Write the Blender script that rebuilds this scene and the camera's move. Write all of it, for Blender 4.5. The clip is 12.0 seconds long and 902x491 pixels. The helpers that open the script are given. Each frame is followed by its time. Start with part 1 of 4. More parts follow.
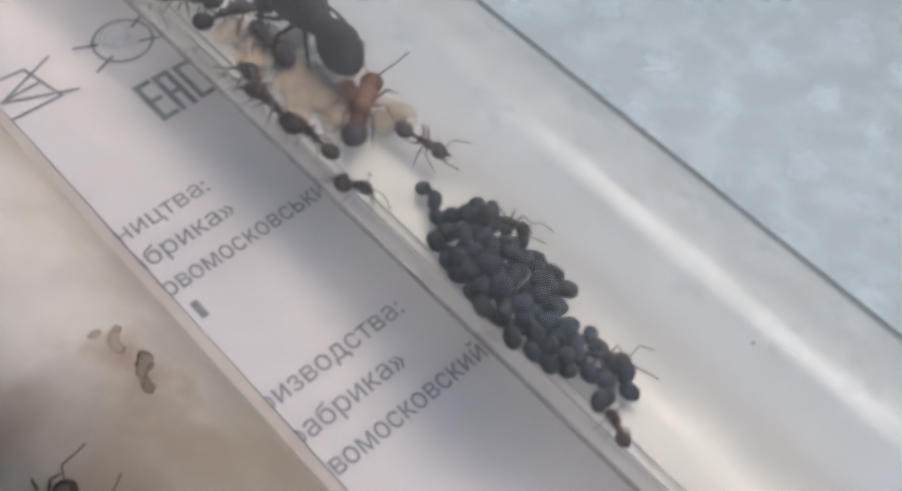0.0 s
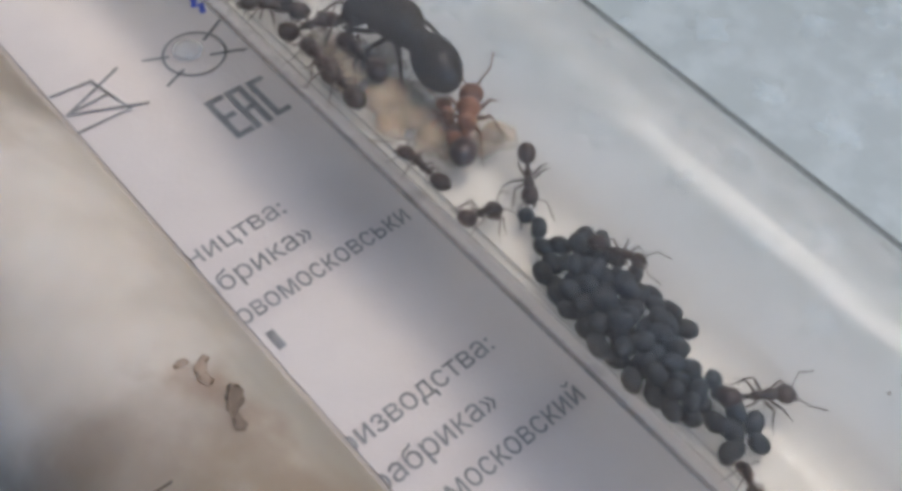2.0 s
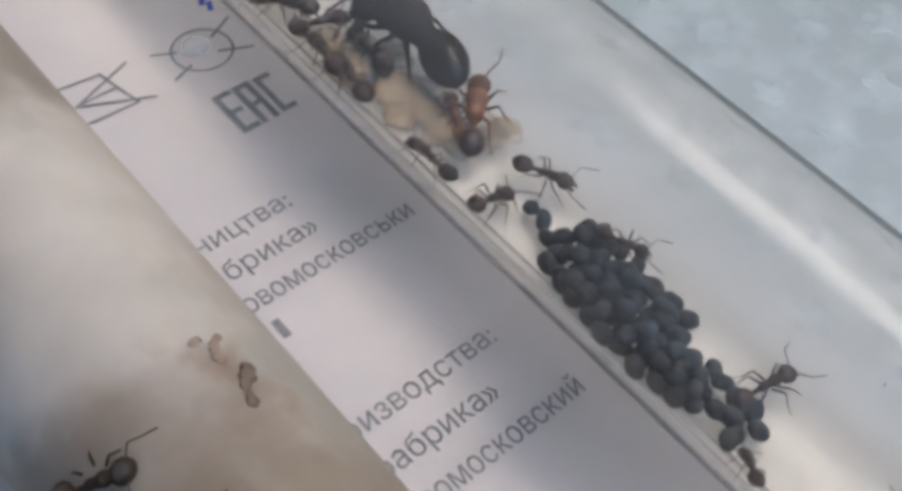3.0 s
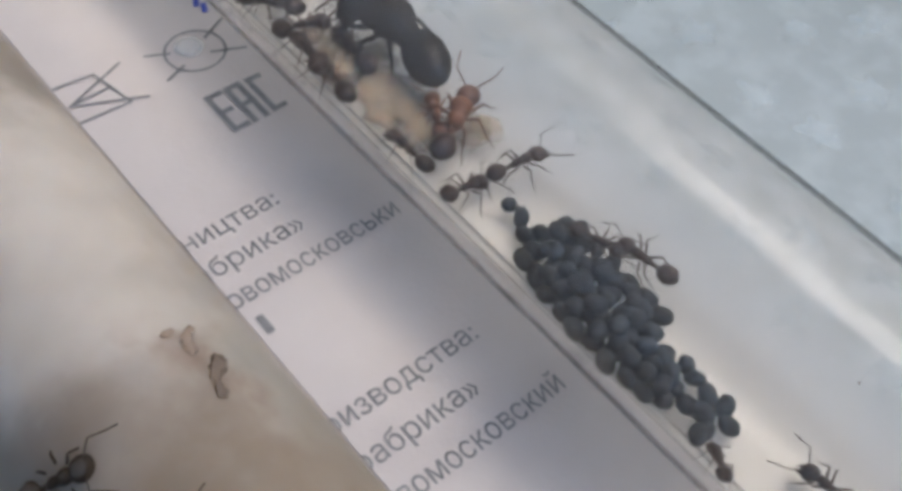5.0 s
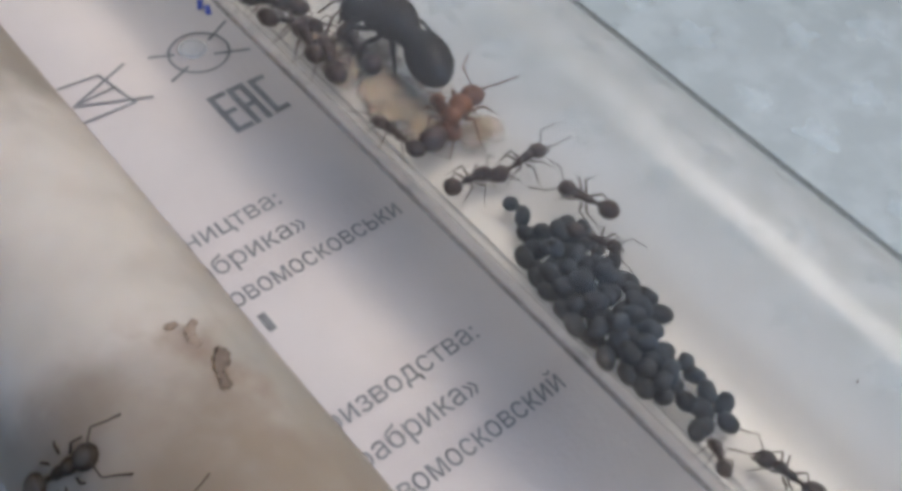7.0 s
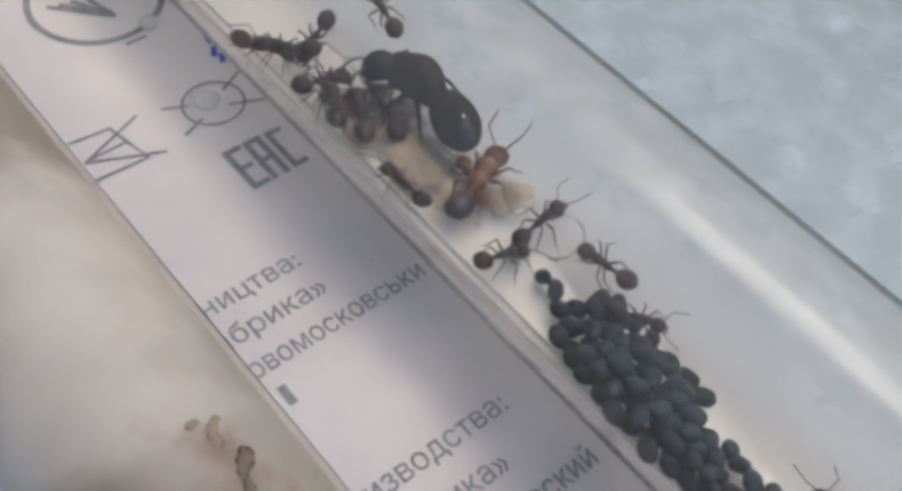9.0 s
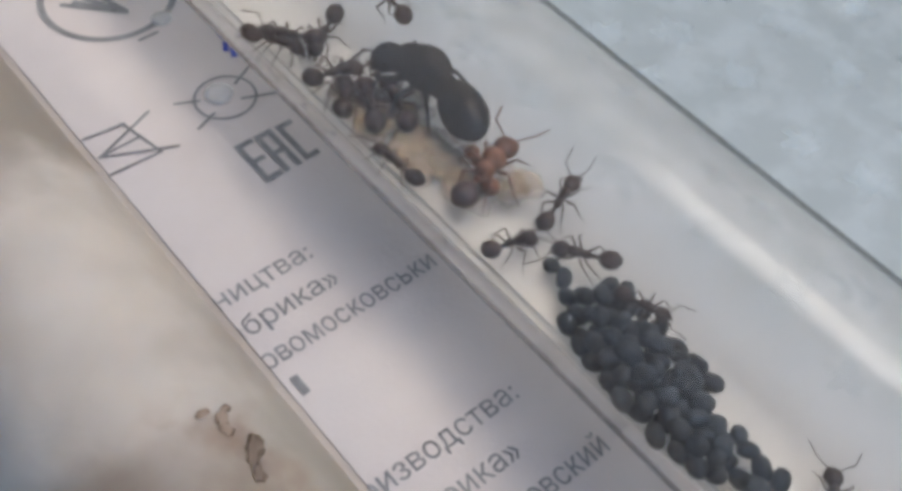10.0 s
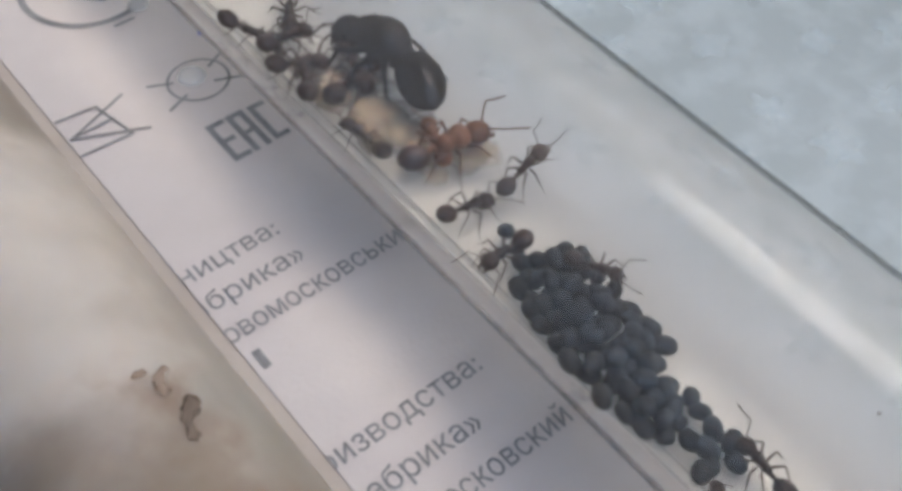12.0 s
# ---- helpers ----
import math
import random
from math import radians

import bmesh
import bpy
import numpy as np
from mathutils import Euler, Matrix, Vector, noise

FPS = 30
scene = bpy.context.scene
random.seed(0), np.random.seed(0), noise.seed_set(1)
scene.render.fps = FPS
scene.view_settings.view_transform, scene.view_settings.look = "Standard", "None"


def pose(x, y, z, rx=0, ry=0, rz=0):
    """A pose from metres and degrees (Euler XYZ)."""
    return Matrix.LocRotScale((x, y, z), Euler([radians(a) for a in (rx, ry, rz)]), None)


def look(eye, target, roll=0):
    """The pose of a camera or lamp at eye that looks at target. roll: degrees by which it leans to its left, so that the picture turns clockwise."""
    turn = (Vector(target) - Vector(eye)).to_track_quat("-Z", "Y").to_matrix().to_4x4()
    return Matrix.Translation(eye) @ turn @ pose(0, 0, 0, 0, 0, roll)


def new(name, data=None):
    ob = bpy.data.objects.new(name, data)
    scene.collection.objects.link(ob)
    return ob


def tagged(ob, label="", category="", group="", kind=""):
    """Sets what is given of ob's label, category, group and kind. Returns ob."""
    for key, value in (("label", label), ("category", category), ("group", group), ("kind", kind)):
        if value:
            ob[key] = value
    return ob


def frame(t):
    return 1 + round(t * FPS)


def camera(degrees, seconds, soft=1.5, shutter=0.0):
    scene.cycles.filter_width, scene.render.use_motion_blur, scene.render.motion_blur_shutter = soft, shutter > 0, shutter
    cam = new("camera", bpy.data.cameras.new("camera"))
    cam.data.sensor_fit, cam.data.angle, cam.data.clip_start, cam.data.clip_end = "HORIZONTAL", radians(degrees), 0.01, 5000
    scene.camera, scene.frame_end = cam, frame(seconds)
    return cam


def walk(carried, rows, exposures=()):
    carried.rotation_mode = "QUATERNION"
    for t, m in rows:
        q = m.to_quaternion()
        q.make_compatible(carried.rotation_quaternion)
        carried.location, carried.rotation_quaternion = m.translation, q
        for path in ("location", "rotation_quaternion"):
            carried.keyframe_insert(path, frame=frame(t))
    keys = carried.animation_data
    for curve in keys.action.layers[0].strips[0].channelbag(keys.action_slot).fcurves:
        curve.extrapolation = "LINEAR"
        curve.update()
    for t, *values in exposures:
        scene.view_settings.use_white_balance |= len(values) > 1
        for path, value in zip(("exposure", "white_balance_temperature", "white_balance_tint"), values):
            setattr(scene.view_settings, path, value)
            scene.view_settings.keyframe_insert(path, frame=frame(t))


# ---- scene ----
from mathutils.geometry import intersect_line_line_2d, tessellate_polygon

FOV = 44.83
cam = camera(FOV, 12.0, soft=3.9)
MM = 0.001
EXPO = 3.62
KELVIN, TINT = 6980, 6

# seconds, eye in millimetres, turn in degrees
PATH = [
    (0, -18.99, -40.68, 69.66, 34.35, -4.64, -43.22),
    (0.5, -23.47, -33.42, 65.65, 35.52, -4.78, -42.58),
    (1, -22.36, -32.74, 64.16, 36.14, -5.04, -42.43),
    (1.5, -21.41, -34.00, 64.60, 36.17, -5.00, -41.86),
    (2, -20.78, -35.14, 64.35, 36.13, -4.85, -41.47),
    (2.5, -22.36, -35.36, 64.50, 36.60, -5.55, -41.34),
    (3, -23.13, -35.95, 64.18, 37.08, -5.91, -41.25),
    (5, -21.65, -38.52, 64.57, 37.40, -5.10, -40.34),
    (5.5, -22.69, -38.13, 64.54, 37.59, -5.76, -40.26),
    (6, -22.09, -39.57, 64.17, 37.69, -5.06, -40.37),
    (6.5, -22.34, -39.67, 64.42, 37.99, -5.30, -40.07),
    (7, -22.50, -39.21, 64.36, 38.08, -5.38, -40.13),
    (7.5, -18.65, -35.04, 64.51, 35.29, -4.38, -40.51),
    (7.7, -21.94, -31.33, 64.36, 37.95, -7.90, -40.99),
    (9.5, -19.74, -34.63, 64.94, 37.68, -4.23, -39.92),
    (10, -19.83, -34.73, 64.97, 37.65, -3.87, -39.92),
    (10.5, -18.86, -35.34, 64.96, 37.66, -3.25, -39.50),
    (11, -16.39, -39.19, 64.12, 38.21, -1.91, -39.47),
    (11.5, -14.54, -41.50, 62.85, 38.13, -0.77, -39.52),
    (12, -17.06, -39.58, 63.04, 38.35, -1.89, -39.34),
]
walk(cam, [(t, pose(x * MM, y * MM, z * MM, rx, ry, rz)) for t, x, y, z, rx, ry, rz in PATH],
     exposures=[(0.0, EXPO + 0.13, KELVIN, TINT), (0.6, EXPO + 0.05, KELVIN, TINT), (1.5, EXPO, KELVIN, TINT), (12.0, EXPO, KELVIN, TINT)])

# ---- light ----
SUN_AZ, SUN_EL = 20.0, 65.0          # degrees: azimuth from +x towards +y, height
world = bpy.data.worlds.new("sky")
scene.world = world
world.use_nodes = True
wn = world.node_tree.nodes
sky = wn.new("ShaderNodeTexSky")
sky.sky_type = "NISHITA"
sky.sun_disc = False
sky.sun_elevation = radians(SUN_EL)
sky.sun_rotation = radians(90.0 - SUN_AZ)
sky.air_density, sky.dust_density, sky.ozone_density = 1.0, 0.5, 1.0
wn["Background"].inputs["Strength"].default_value = 0.05
world.node_tree.links.new(sky.outputs["Color"], wn["Background"].inputs["Color"])

sun_data = bpy.data.lights.new("sun", "SUN")
sun_data.energy, sun_data.angle, sun_data.color = 0.01, radians(21), (1.0, 0.90, 0.80)
sun = new("sun", sun_data)
sd = Vector((math.cos(radians(SUN_EL)) * math.cos(radians(SUN_AZ)), math.cos(radians(SUN_EL)) * math.sin(radians(SUN_AZ)), math.sin(radians(SUN_EL))))
sun.matrix_world = look(sd, (0, 0, 0))

# long area lamp added overhead, unseen, for the tube's streak and board's shadow edge
strip_data = bpy.data.lights.new("strip_lamp", "AREA")
strip_data.shape, strip_data.size, strip_data.size_y = "RECTANGLE", 0.56, 1.44
strip_data.energy, strip_data.color = 0.87, (1.0, 0.85, 0.72)
strip_lamp = new("strip_lamp", strip_data)
strip_lamp.matrix_world = look((0.665, -0.10, 1.46), (0.665, -0.10, 0.0))


# ---- materials ----
def mat(name, color, rough=0.6, spec=0.5, noise_scale=None, color2=None, bump=0.0, bump_scale=None, metallic=0.0,
        sss=0.0, coat=0.0, detail=5.0, lo=0.35, hi=0.65):
    m = bpy.data.materials.new(name)
    m.use_nodes = True
    n, l = m.node_tree.nodes, m.node_tree.links
    b = n["Principled BSDF"]
    b.inputs["Base Color"].default_value = (*color, 1)
    b.inputs["Roughness"].default_value = rough
    b.inputs["Specular IOR Level"].default_value = spec
    b.inputs["Metallic"].default_value = metallic
    b.inputs["Coat Weight"].default_value = coat
    if sss:
        b.inputs["Subsurface Weight"].default_value = sss
        b.inputs["Subsurface Radius"].default_value = (0.0012, 0.0008, 0.0005)
        b.inputs["Subsurface Scale"].default_value = 1.0
    tc = n.new("ShaderNodeTexCoord")
    if noise_scale:
        t = n.new("ShaderNodeTexNoise")
        t.inputs["Scale"].default_value, t.inputs["Detail"].default_value = noise_scale, detail
        r = n.new("ShaderNodeValToRGB")
        r.color_ramp.elements[0].position, r.color_ramp.elements[1].position = lo, hi
        r.color_ramp.elements[0].color, r.color_ramp.elements[1].color = (*color, 1), (*(color2 or color), 1)
        l.new(tc.outputs["Object"], t.inputs["Vector"])
        l.new(t.outputs["Fac"], r.inputs["Fac"])
        l.new(r.outputs["Color"], b.inputs["Base Color"])
    if bump:
        t2 = n.new("ShaderNodeTexNoise")
        t2.inputs["Scale"].default_value, t2.inputs["Detail"].default_value = bump_scale or 2000, 4
        bp = n.new("ShaderNodeBump")
        bp.inputs["Strength"].default_value, bp.inputs["Distance"].default_value = bump, 0.0002
        l.new(tc.outputs["Object"], t2.inputs["Vector"])
        l.new(t2.outputs["Fac"], bp.inputs["Height"])
        l.new(bp.outputs["Normal"], b.inputs["Normal"])
    return m


def vary_by_object(m, dark, light):
    """Shifts the base colour from object to object between two brightnesses."""
    n, l = m.node_tree.nodes, m.node_tree.links
    b = n["Principled BSDF"]
    info, hsv, rng = n.new("ShaderNodeObjectInfo"), n.new("ShaderNodeHueSaturation"), n.new("ShaderNodeMapRange")
    rng.inputs["To Min"].default_value, rng.inputs["To Max"].default_value = dark, light
    l.new(info.outputs["Random"], rng.inputs["Value"])
    l.new(rng.outputs["Result"], hsv.inputs["Value"])
    src = b.inputs["Base Color"].links
    if src:
        l.new(src[0].from_socket, hsv.inputs["Color"])
    else:
        hsv.inputs["Color"].default_value = b.inputs["Base Color"].default_value
    l.new(hsv.outputs["Color"], b.inputs["Base Color"])
    return m


PAPER = mat("paper", (0.635, 0.585, 0.565), 0.6, 0.3, 90, (0.685, 0.635, 0.615), 0.15, 2500)
BEIGE = mat("beige_paper", (0.50, 0.44, 0.385), 0.6, 0.3, 90, (0.57, 0.51, 0.45), 0.2, 1500)
INK = mat("ink", (0.22, 0.22, 0.225), 0.6, 0.3, 900, (0.31, 0.31, 0.315))
BLUE_INK = mat("blue_ink", (0.05, 0.08, 0.42), 0.6, 0.3, 900, (0.09, 0.13, 0.5))
CHITIN = mat("chitin", (0.022, 0.013, 0.011), 0.4, 0.3, 900, (0.044, 0.027, 0.023), 0.1, 3000)
vary_by_object(CHITIN, 0.8, 1.5)
LEG = mat("leg_chitin", (0.03, 0.016, 0.012), 0.45, 0.4, 900, (0.06, 0.032, 0.025))
QUEEN = mat("queen_chitin", (0.0018, 0.0022, 0.0026), 0.22, 0.3, 700, (0.007, 0.009, 0.010), 0.06, 2500)
CALLOW = mat("callow_chitin", (0.15, 0.058, 0.027), 0.4, 0.35, 900, (0.24, 0.10, 0.048), 0.2, 6000)
CALLOW_HEAD = mat("callow_head", (0.09, 0.036, 0.02), 0.4, 0.4, 900, (0.14, 0.055, 0.03), 0.2, 6000)
CALLOW_GASTER = mat("callow_gaster", (0.03, 0.016, 0.013), 0.38, 0.4, 900, (0.06, 0.03, 0.022), 0.2, 6000)
# for ants on the wool: the haze over them is put into the colour
HAZED = mat("hazed_chitin", (0.05, 0.04, 0.033), 0.6, 0.2, 900, (0.08, 0.064, 0.053), 0.1, 3000)
SEED = mat("poppy_seed", (0.015, 0.019, 0.023), 0.6, 0.25, 1500, (0.027, 0.033, 0.039), 0.3, 1800)
vary_by_object(SEED, 0.7, 1.5)
LARVA = mat("larva", (0.72, 0.54, 0.37), 0.6, 0.05, 600, (0.80, 0.65, 0.49), 0.0, 3000, sss=0.3)
LARVA.node_tree.nodes["Principled BSDF"].inputs["Alpha"].default_value = 0.2
FRASS = mat("frass", (0.20, 0.165, 0.145), 0.95, 0.0, 900, (0.26, 0.22, 0.19))
CHAFF = mat("chaff", (0.34, 0.275, 0.235), 0.95, 0.0, 900, (0.40, 0.335, 0.29))
WOOD = mat("wood_block", (0.36, 0.25, 0.15), 0.6, 0.4, 60, (0.45, 0.32, 0.2), 0.3, 400)
BLOCKERS = mat("plaster", (0.27, 0.255, 0.24), 0.9, 0.2, 6, (0.33, 0.31, 0.29), 0.3, 300)
FLOORING = mat("flooring", (0.25, 0.2, 0.16), 0.5, 0.4, 3, (0.32, 0.26, 0.2), 0.2, 50)


def clear_body(name, tint, ior, gloss):
    """Clear glass or water: bends the light; gloss is the share of the mirror's strength that its dull surface keeps."""
    m = bpy.data.materials.new(name)
    m.use_nodes = True
    n, l = m.node_tree.nodes, m.node_tree.links
    n.remove(n["Principled BSDF"])
    bend, shine, mix = n.new("ShaderNodeBsdfRefraction"), n.new("ShaderNodeBsdfGlossy"), n.new("ShaderNodeMixShader")
    fr, mul = n.new("ShaderNodeFresnel"), n.new("ShaderNodeMath")
    bend.inputs["Color"].default_value, bend.inputs["IOR"].default_value, bend.inputs["Roughness"].default_value = (*tint, 1), ior, 0.0
    shine.inputs["Roughness"].default_value = 0.12
    # grease and fine scratches break up the mirror
    tc, t, r, sq = n.new("ShaderNodeTexCoord"), n.new("ShaderNodeTexNoise"), n.new("ShaderNodeMapRange"), n.new("ShaderNodeMapping")
    sq.inputs["Scale"].default_value = (1, 0.12, 1)
    t.inputs["Scale"].default_value, t.inputs["Detail"].default_value = 900, 6
    r.inputs["From Min"].default_value, r.inputs["From Max"].default_value = 0.3, 0.7
    r.inputs["To Min"].default_value, r.inputs["To Max"].default_value = gloss * 0.45, gloss * 1.4
    fr.inputs["IOR"].default_value = ior
    mul.operation = "MULTIPLY"
    l.new(tc.outputs["Object"], sq.inputs["Vector"])
    l.new(sq.outputs["Vector"], t.inputs["Vector"])
    l.new(t.outputs["Fac"], r.inputs["Value"])
    l.new(fr.outputs["Fac"], mul.inputs[0])
    l.new(r.outputs["Result"], mul.inputs[1])
    # past the critical angle 0.82 is mirrored; the loss paints the rim's dark line
    full, most = n.new("ShaderNodeMapRange"), n.new("ShaderNodeMath")
    full.inputs["From Min"].default_value, full.inputs["From Max"].default_value, full.inputs["To Max"].default_value = 0.85, 0.99, 0.82
    most.operation = "MAXIMUM"
    l.new(fr.outputs["Fac"], full.inputs["Value"])
    l.new(full.outputs["Result"], most.inputs[0])
    l.new(mul.outputs["Value"], most.inputs[1])
    l.new(most.outputs["Value"], mix.inputs["Fac"])
    l.new(bend.outputs["BSDF"], mix.inputs[1])
    l.new(shine.outputs["BSDF"], mix.inputs[2])
    l.new(mix.outputs["Shader"], n["Material Output"].inputs["Surface"])
    return m


GLASS = clear_body("clear_glass", (0.98, 0.985, 0.985), 1.47, 0.42)


# half-clear white that paints the glints on the leaflet
GLINT = mat("glint_white", (0.9, 0.9, 0.9), 0.12, 0.6, 900, (0.8, 0.8, 0.8), 0.6, 1200)
GLINT.node_tree.nodes["Principled BSDF"].inputs["Alpha"].default_value = 0.4


def veil_material():
    """A thin, patchy film of painted haze: mostly clear, a little white."""
    m = bpy.data.materials.new("haze_film")
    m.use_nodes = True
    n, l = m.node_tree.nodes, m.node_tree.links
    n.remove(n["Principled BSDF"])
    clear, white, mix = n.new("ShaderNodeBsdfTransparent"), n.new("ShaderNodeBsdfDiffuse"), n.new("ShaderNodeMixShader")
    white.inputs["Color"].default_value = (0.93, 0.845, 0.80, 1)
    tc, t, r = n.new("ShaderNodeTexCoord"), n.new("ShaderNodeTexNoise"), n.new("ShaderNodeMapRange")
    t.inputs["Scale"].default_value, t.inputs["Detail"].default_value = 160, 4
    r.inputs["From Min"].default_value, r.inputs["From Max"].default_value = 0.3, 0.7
    r.inputs["To Min"].default_value, r.inputs["To Max"].default_value = VEIL_LO, VEIL_HI
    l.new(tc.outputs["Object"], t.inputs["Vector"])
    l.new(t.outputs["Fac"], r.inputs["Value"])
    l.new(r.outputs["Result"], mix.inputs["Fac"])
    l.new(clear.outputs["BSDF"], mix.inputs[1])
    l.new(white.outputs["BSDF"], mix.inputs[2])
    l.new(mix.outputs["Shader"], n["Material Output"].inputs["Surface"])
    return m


VEIL_LO, VEIL_HI = 0.075, 0.12
VEIL = veil_material()


def cotton_material():
    """White wool with a damp brown stain of uneven outline, greyer along one flank."""
    m = mat("cotton", (0.575, 0.55, 0.525), 0.95, 0.1, 250, (0.635, 0.61, 0.585), 0.35, 900, sss=0.75)
    m.node_tree.nodes["Principled BSDF"].inputs["Subsurface Radius"].default_value = (0.0026, 0.0022, 0.0018)
    n, l = m.node_tree.nodes, m.node_tree.links
    b = n["Principled BSDF"]
    base = b.inputs["Base Color"].links[0].from_socket
    tc = n.new("ShaderNodeTexCoord")
    warp = n.new("ShaderNodeTexNoise")
    warp.inputs["Scale"].default_value, warp.inputs["Detail"].default_value = 170, 6
    add = n.new("ShaderNodeVectorMath")
    add.operation = "MULTIPLY_ADD"
    add.inputs[1].default_value = (0.011, 0.011, 0.011)
    l.new(tc.outputs["Object"], warp.inputs["Vector"])
    l.new(warp.outputs["Color"], add.inputs[0])
    l.new(tc.outputs["Object"], add.inputs[2])
    mix_src = base
    for centre, radius, strength, color in STAINS_AND_GREYS:
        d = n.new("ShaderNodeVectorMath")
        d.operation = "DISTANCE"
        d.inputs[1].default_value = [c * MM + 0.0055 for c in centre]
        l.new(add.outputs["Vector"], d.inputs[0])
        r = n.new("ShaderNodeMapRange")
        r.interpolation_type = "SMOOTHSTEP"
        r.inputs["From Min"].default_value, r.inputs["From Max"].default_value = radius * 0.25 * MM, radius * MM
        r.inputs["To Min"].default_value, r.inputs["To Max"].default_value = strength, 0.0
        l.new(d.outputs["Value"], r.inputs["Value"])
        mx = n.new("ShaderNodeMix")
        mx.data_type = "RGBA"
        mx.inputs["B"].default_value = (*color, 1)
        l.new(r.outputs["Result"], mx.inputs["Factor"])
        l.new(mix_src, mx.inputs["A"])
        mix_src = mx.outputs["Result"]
    # greyer colour past a ragged line, standing in for the water behind the wool
    sep, water_line, water_tint = n.new("ShaderNodeSeparateXYZ"), n.new("ShaderNodeMapRange"), n.new("ShaderNodeMix")
    water_tint.data_type, water_line.interpolation_type = "RGBA", "SMOOTHSTEP"
    water_line.inputs["From Min"].default_value, water_line.inputs["From Max"].default_value, water_line.inputs["To Max"].default_value = 0.0160, 0.0200, 0.9
    water_tint.inputs["B"].default_value = (0.35, 0.325, 0.295, 1)
    l.new(add.outputs["Vector"], sep.inputs["Vector"])
    l.new(sep.outputs["Y"], water_line.inputs["Value"])
    l.new(water_line.outputs["Result"], water_tint.inputs["Factor"])
    l.new(mix_src, water_tint.inputs["A"])
    l.new(water_tint.outputs["Result"], b.inputs["Base Color"])
    return m


# the first three turn the flank beside the leaflet greyer
STAINS_AND_GREYS = [((-4.8, -4.0, 10.0), 6.5, 0.6, (0.42, 0.40, 0.375)),
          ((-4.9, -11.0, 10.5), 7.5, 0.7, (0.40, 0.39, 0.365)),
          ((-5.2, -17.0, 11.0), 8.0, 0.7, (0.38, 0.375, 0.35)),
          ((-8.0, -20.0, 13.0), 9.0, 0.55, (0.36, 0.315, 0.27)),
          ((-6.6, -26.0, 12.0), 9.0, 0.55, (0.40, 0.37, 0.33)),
          ((-15.5, -13.0, 14.0), 9.5, 0.62, (0.26, 0.215, 0.18)),
          ((-19.0, -9.0, 10.0), 7.0, 0.65, (0.24, 0.19, 0.155)),
          ((-12.0, -15.5, 15.0), 6.5, 0.65, (0.30, 0.25, 0.205)),
          ((-14.0, -21.0, 14.0), 10.0, 0.62, (0.29, 0.245, 0.205)),
          ((-10.0, -17.0, 14.5), 6.0, 0.5, (0.34, 0.285, 0.235)),
          ((-8.9, -8.8, 14.2), 3.4, 0.7, (0.32, 0.24, 0.19)),
          ((-8.6, -11.5, 14.0), 3.2, 0.7, (0.32, 0.25, 0.20))]
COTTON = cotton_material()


def cloth_material():
    """Pale oilcloth: blue-grey ground, cloudy wear and scattered whiter star-shaped prints."""
    m = mat("oilcloth", (0.44, 0.475, 0.44), 0.42, 0.5, 75, (0.50, 0.53, 0.49), 0.25, 900)
    n, l = m.node_tree.nodes, m.node_tree.links
    b = n["Principled BSDF"]
    base = b.inputs["Base Color"].links[0].from_socket
    tc = n.new("ShaderNodeTexCoord")
    big = n.new("ShaderNodeTexNoise")
    big.inputs["Scale"].default_value, big.inputs["Detail"].default_value = 330, 3
    rb = n.new("ShaderNodeMapRange")
    rb.inputs["From Min"].default_value, rb.inputs["From Max"].default_value = 0.44, 0.64
    l.new(tc.outputs["Object"], big.inputs["Vector"])
    l.new(big.outputs["Fac"], rb.inputs["Value"])
    mx = n.new("ShaderNodeMix")
    mx.data_type = "RGBA"
    mx.inputs["B"].default_value = (0.595, 0.63, 0.59, 1)
    l.new(rb.outputs["Result"], mx.inputs["Factor"])
    l.new(base, mx.inputs["A"])
    l.new(mx.outputs["Result"], b.inputs["Base Color"])
    return m


CLOTH = cloth_material()


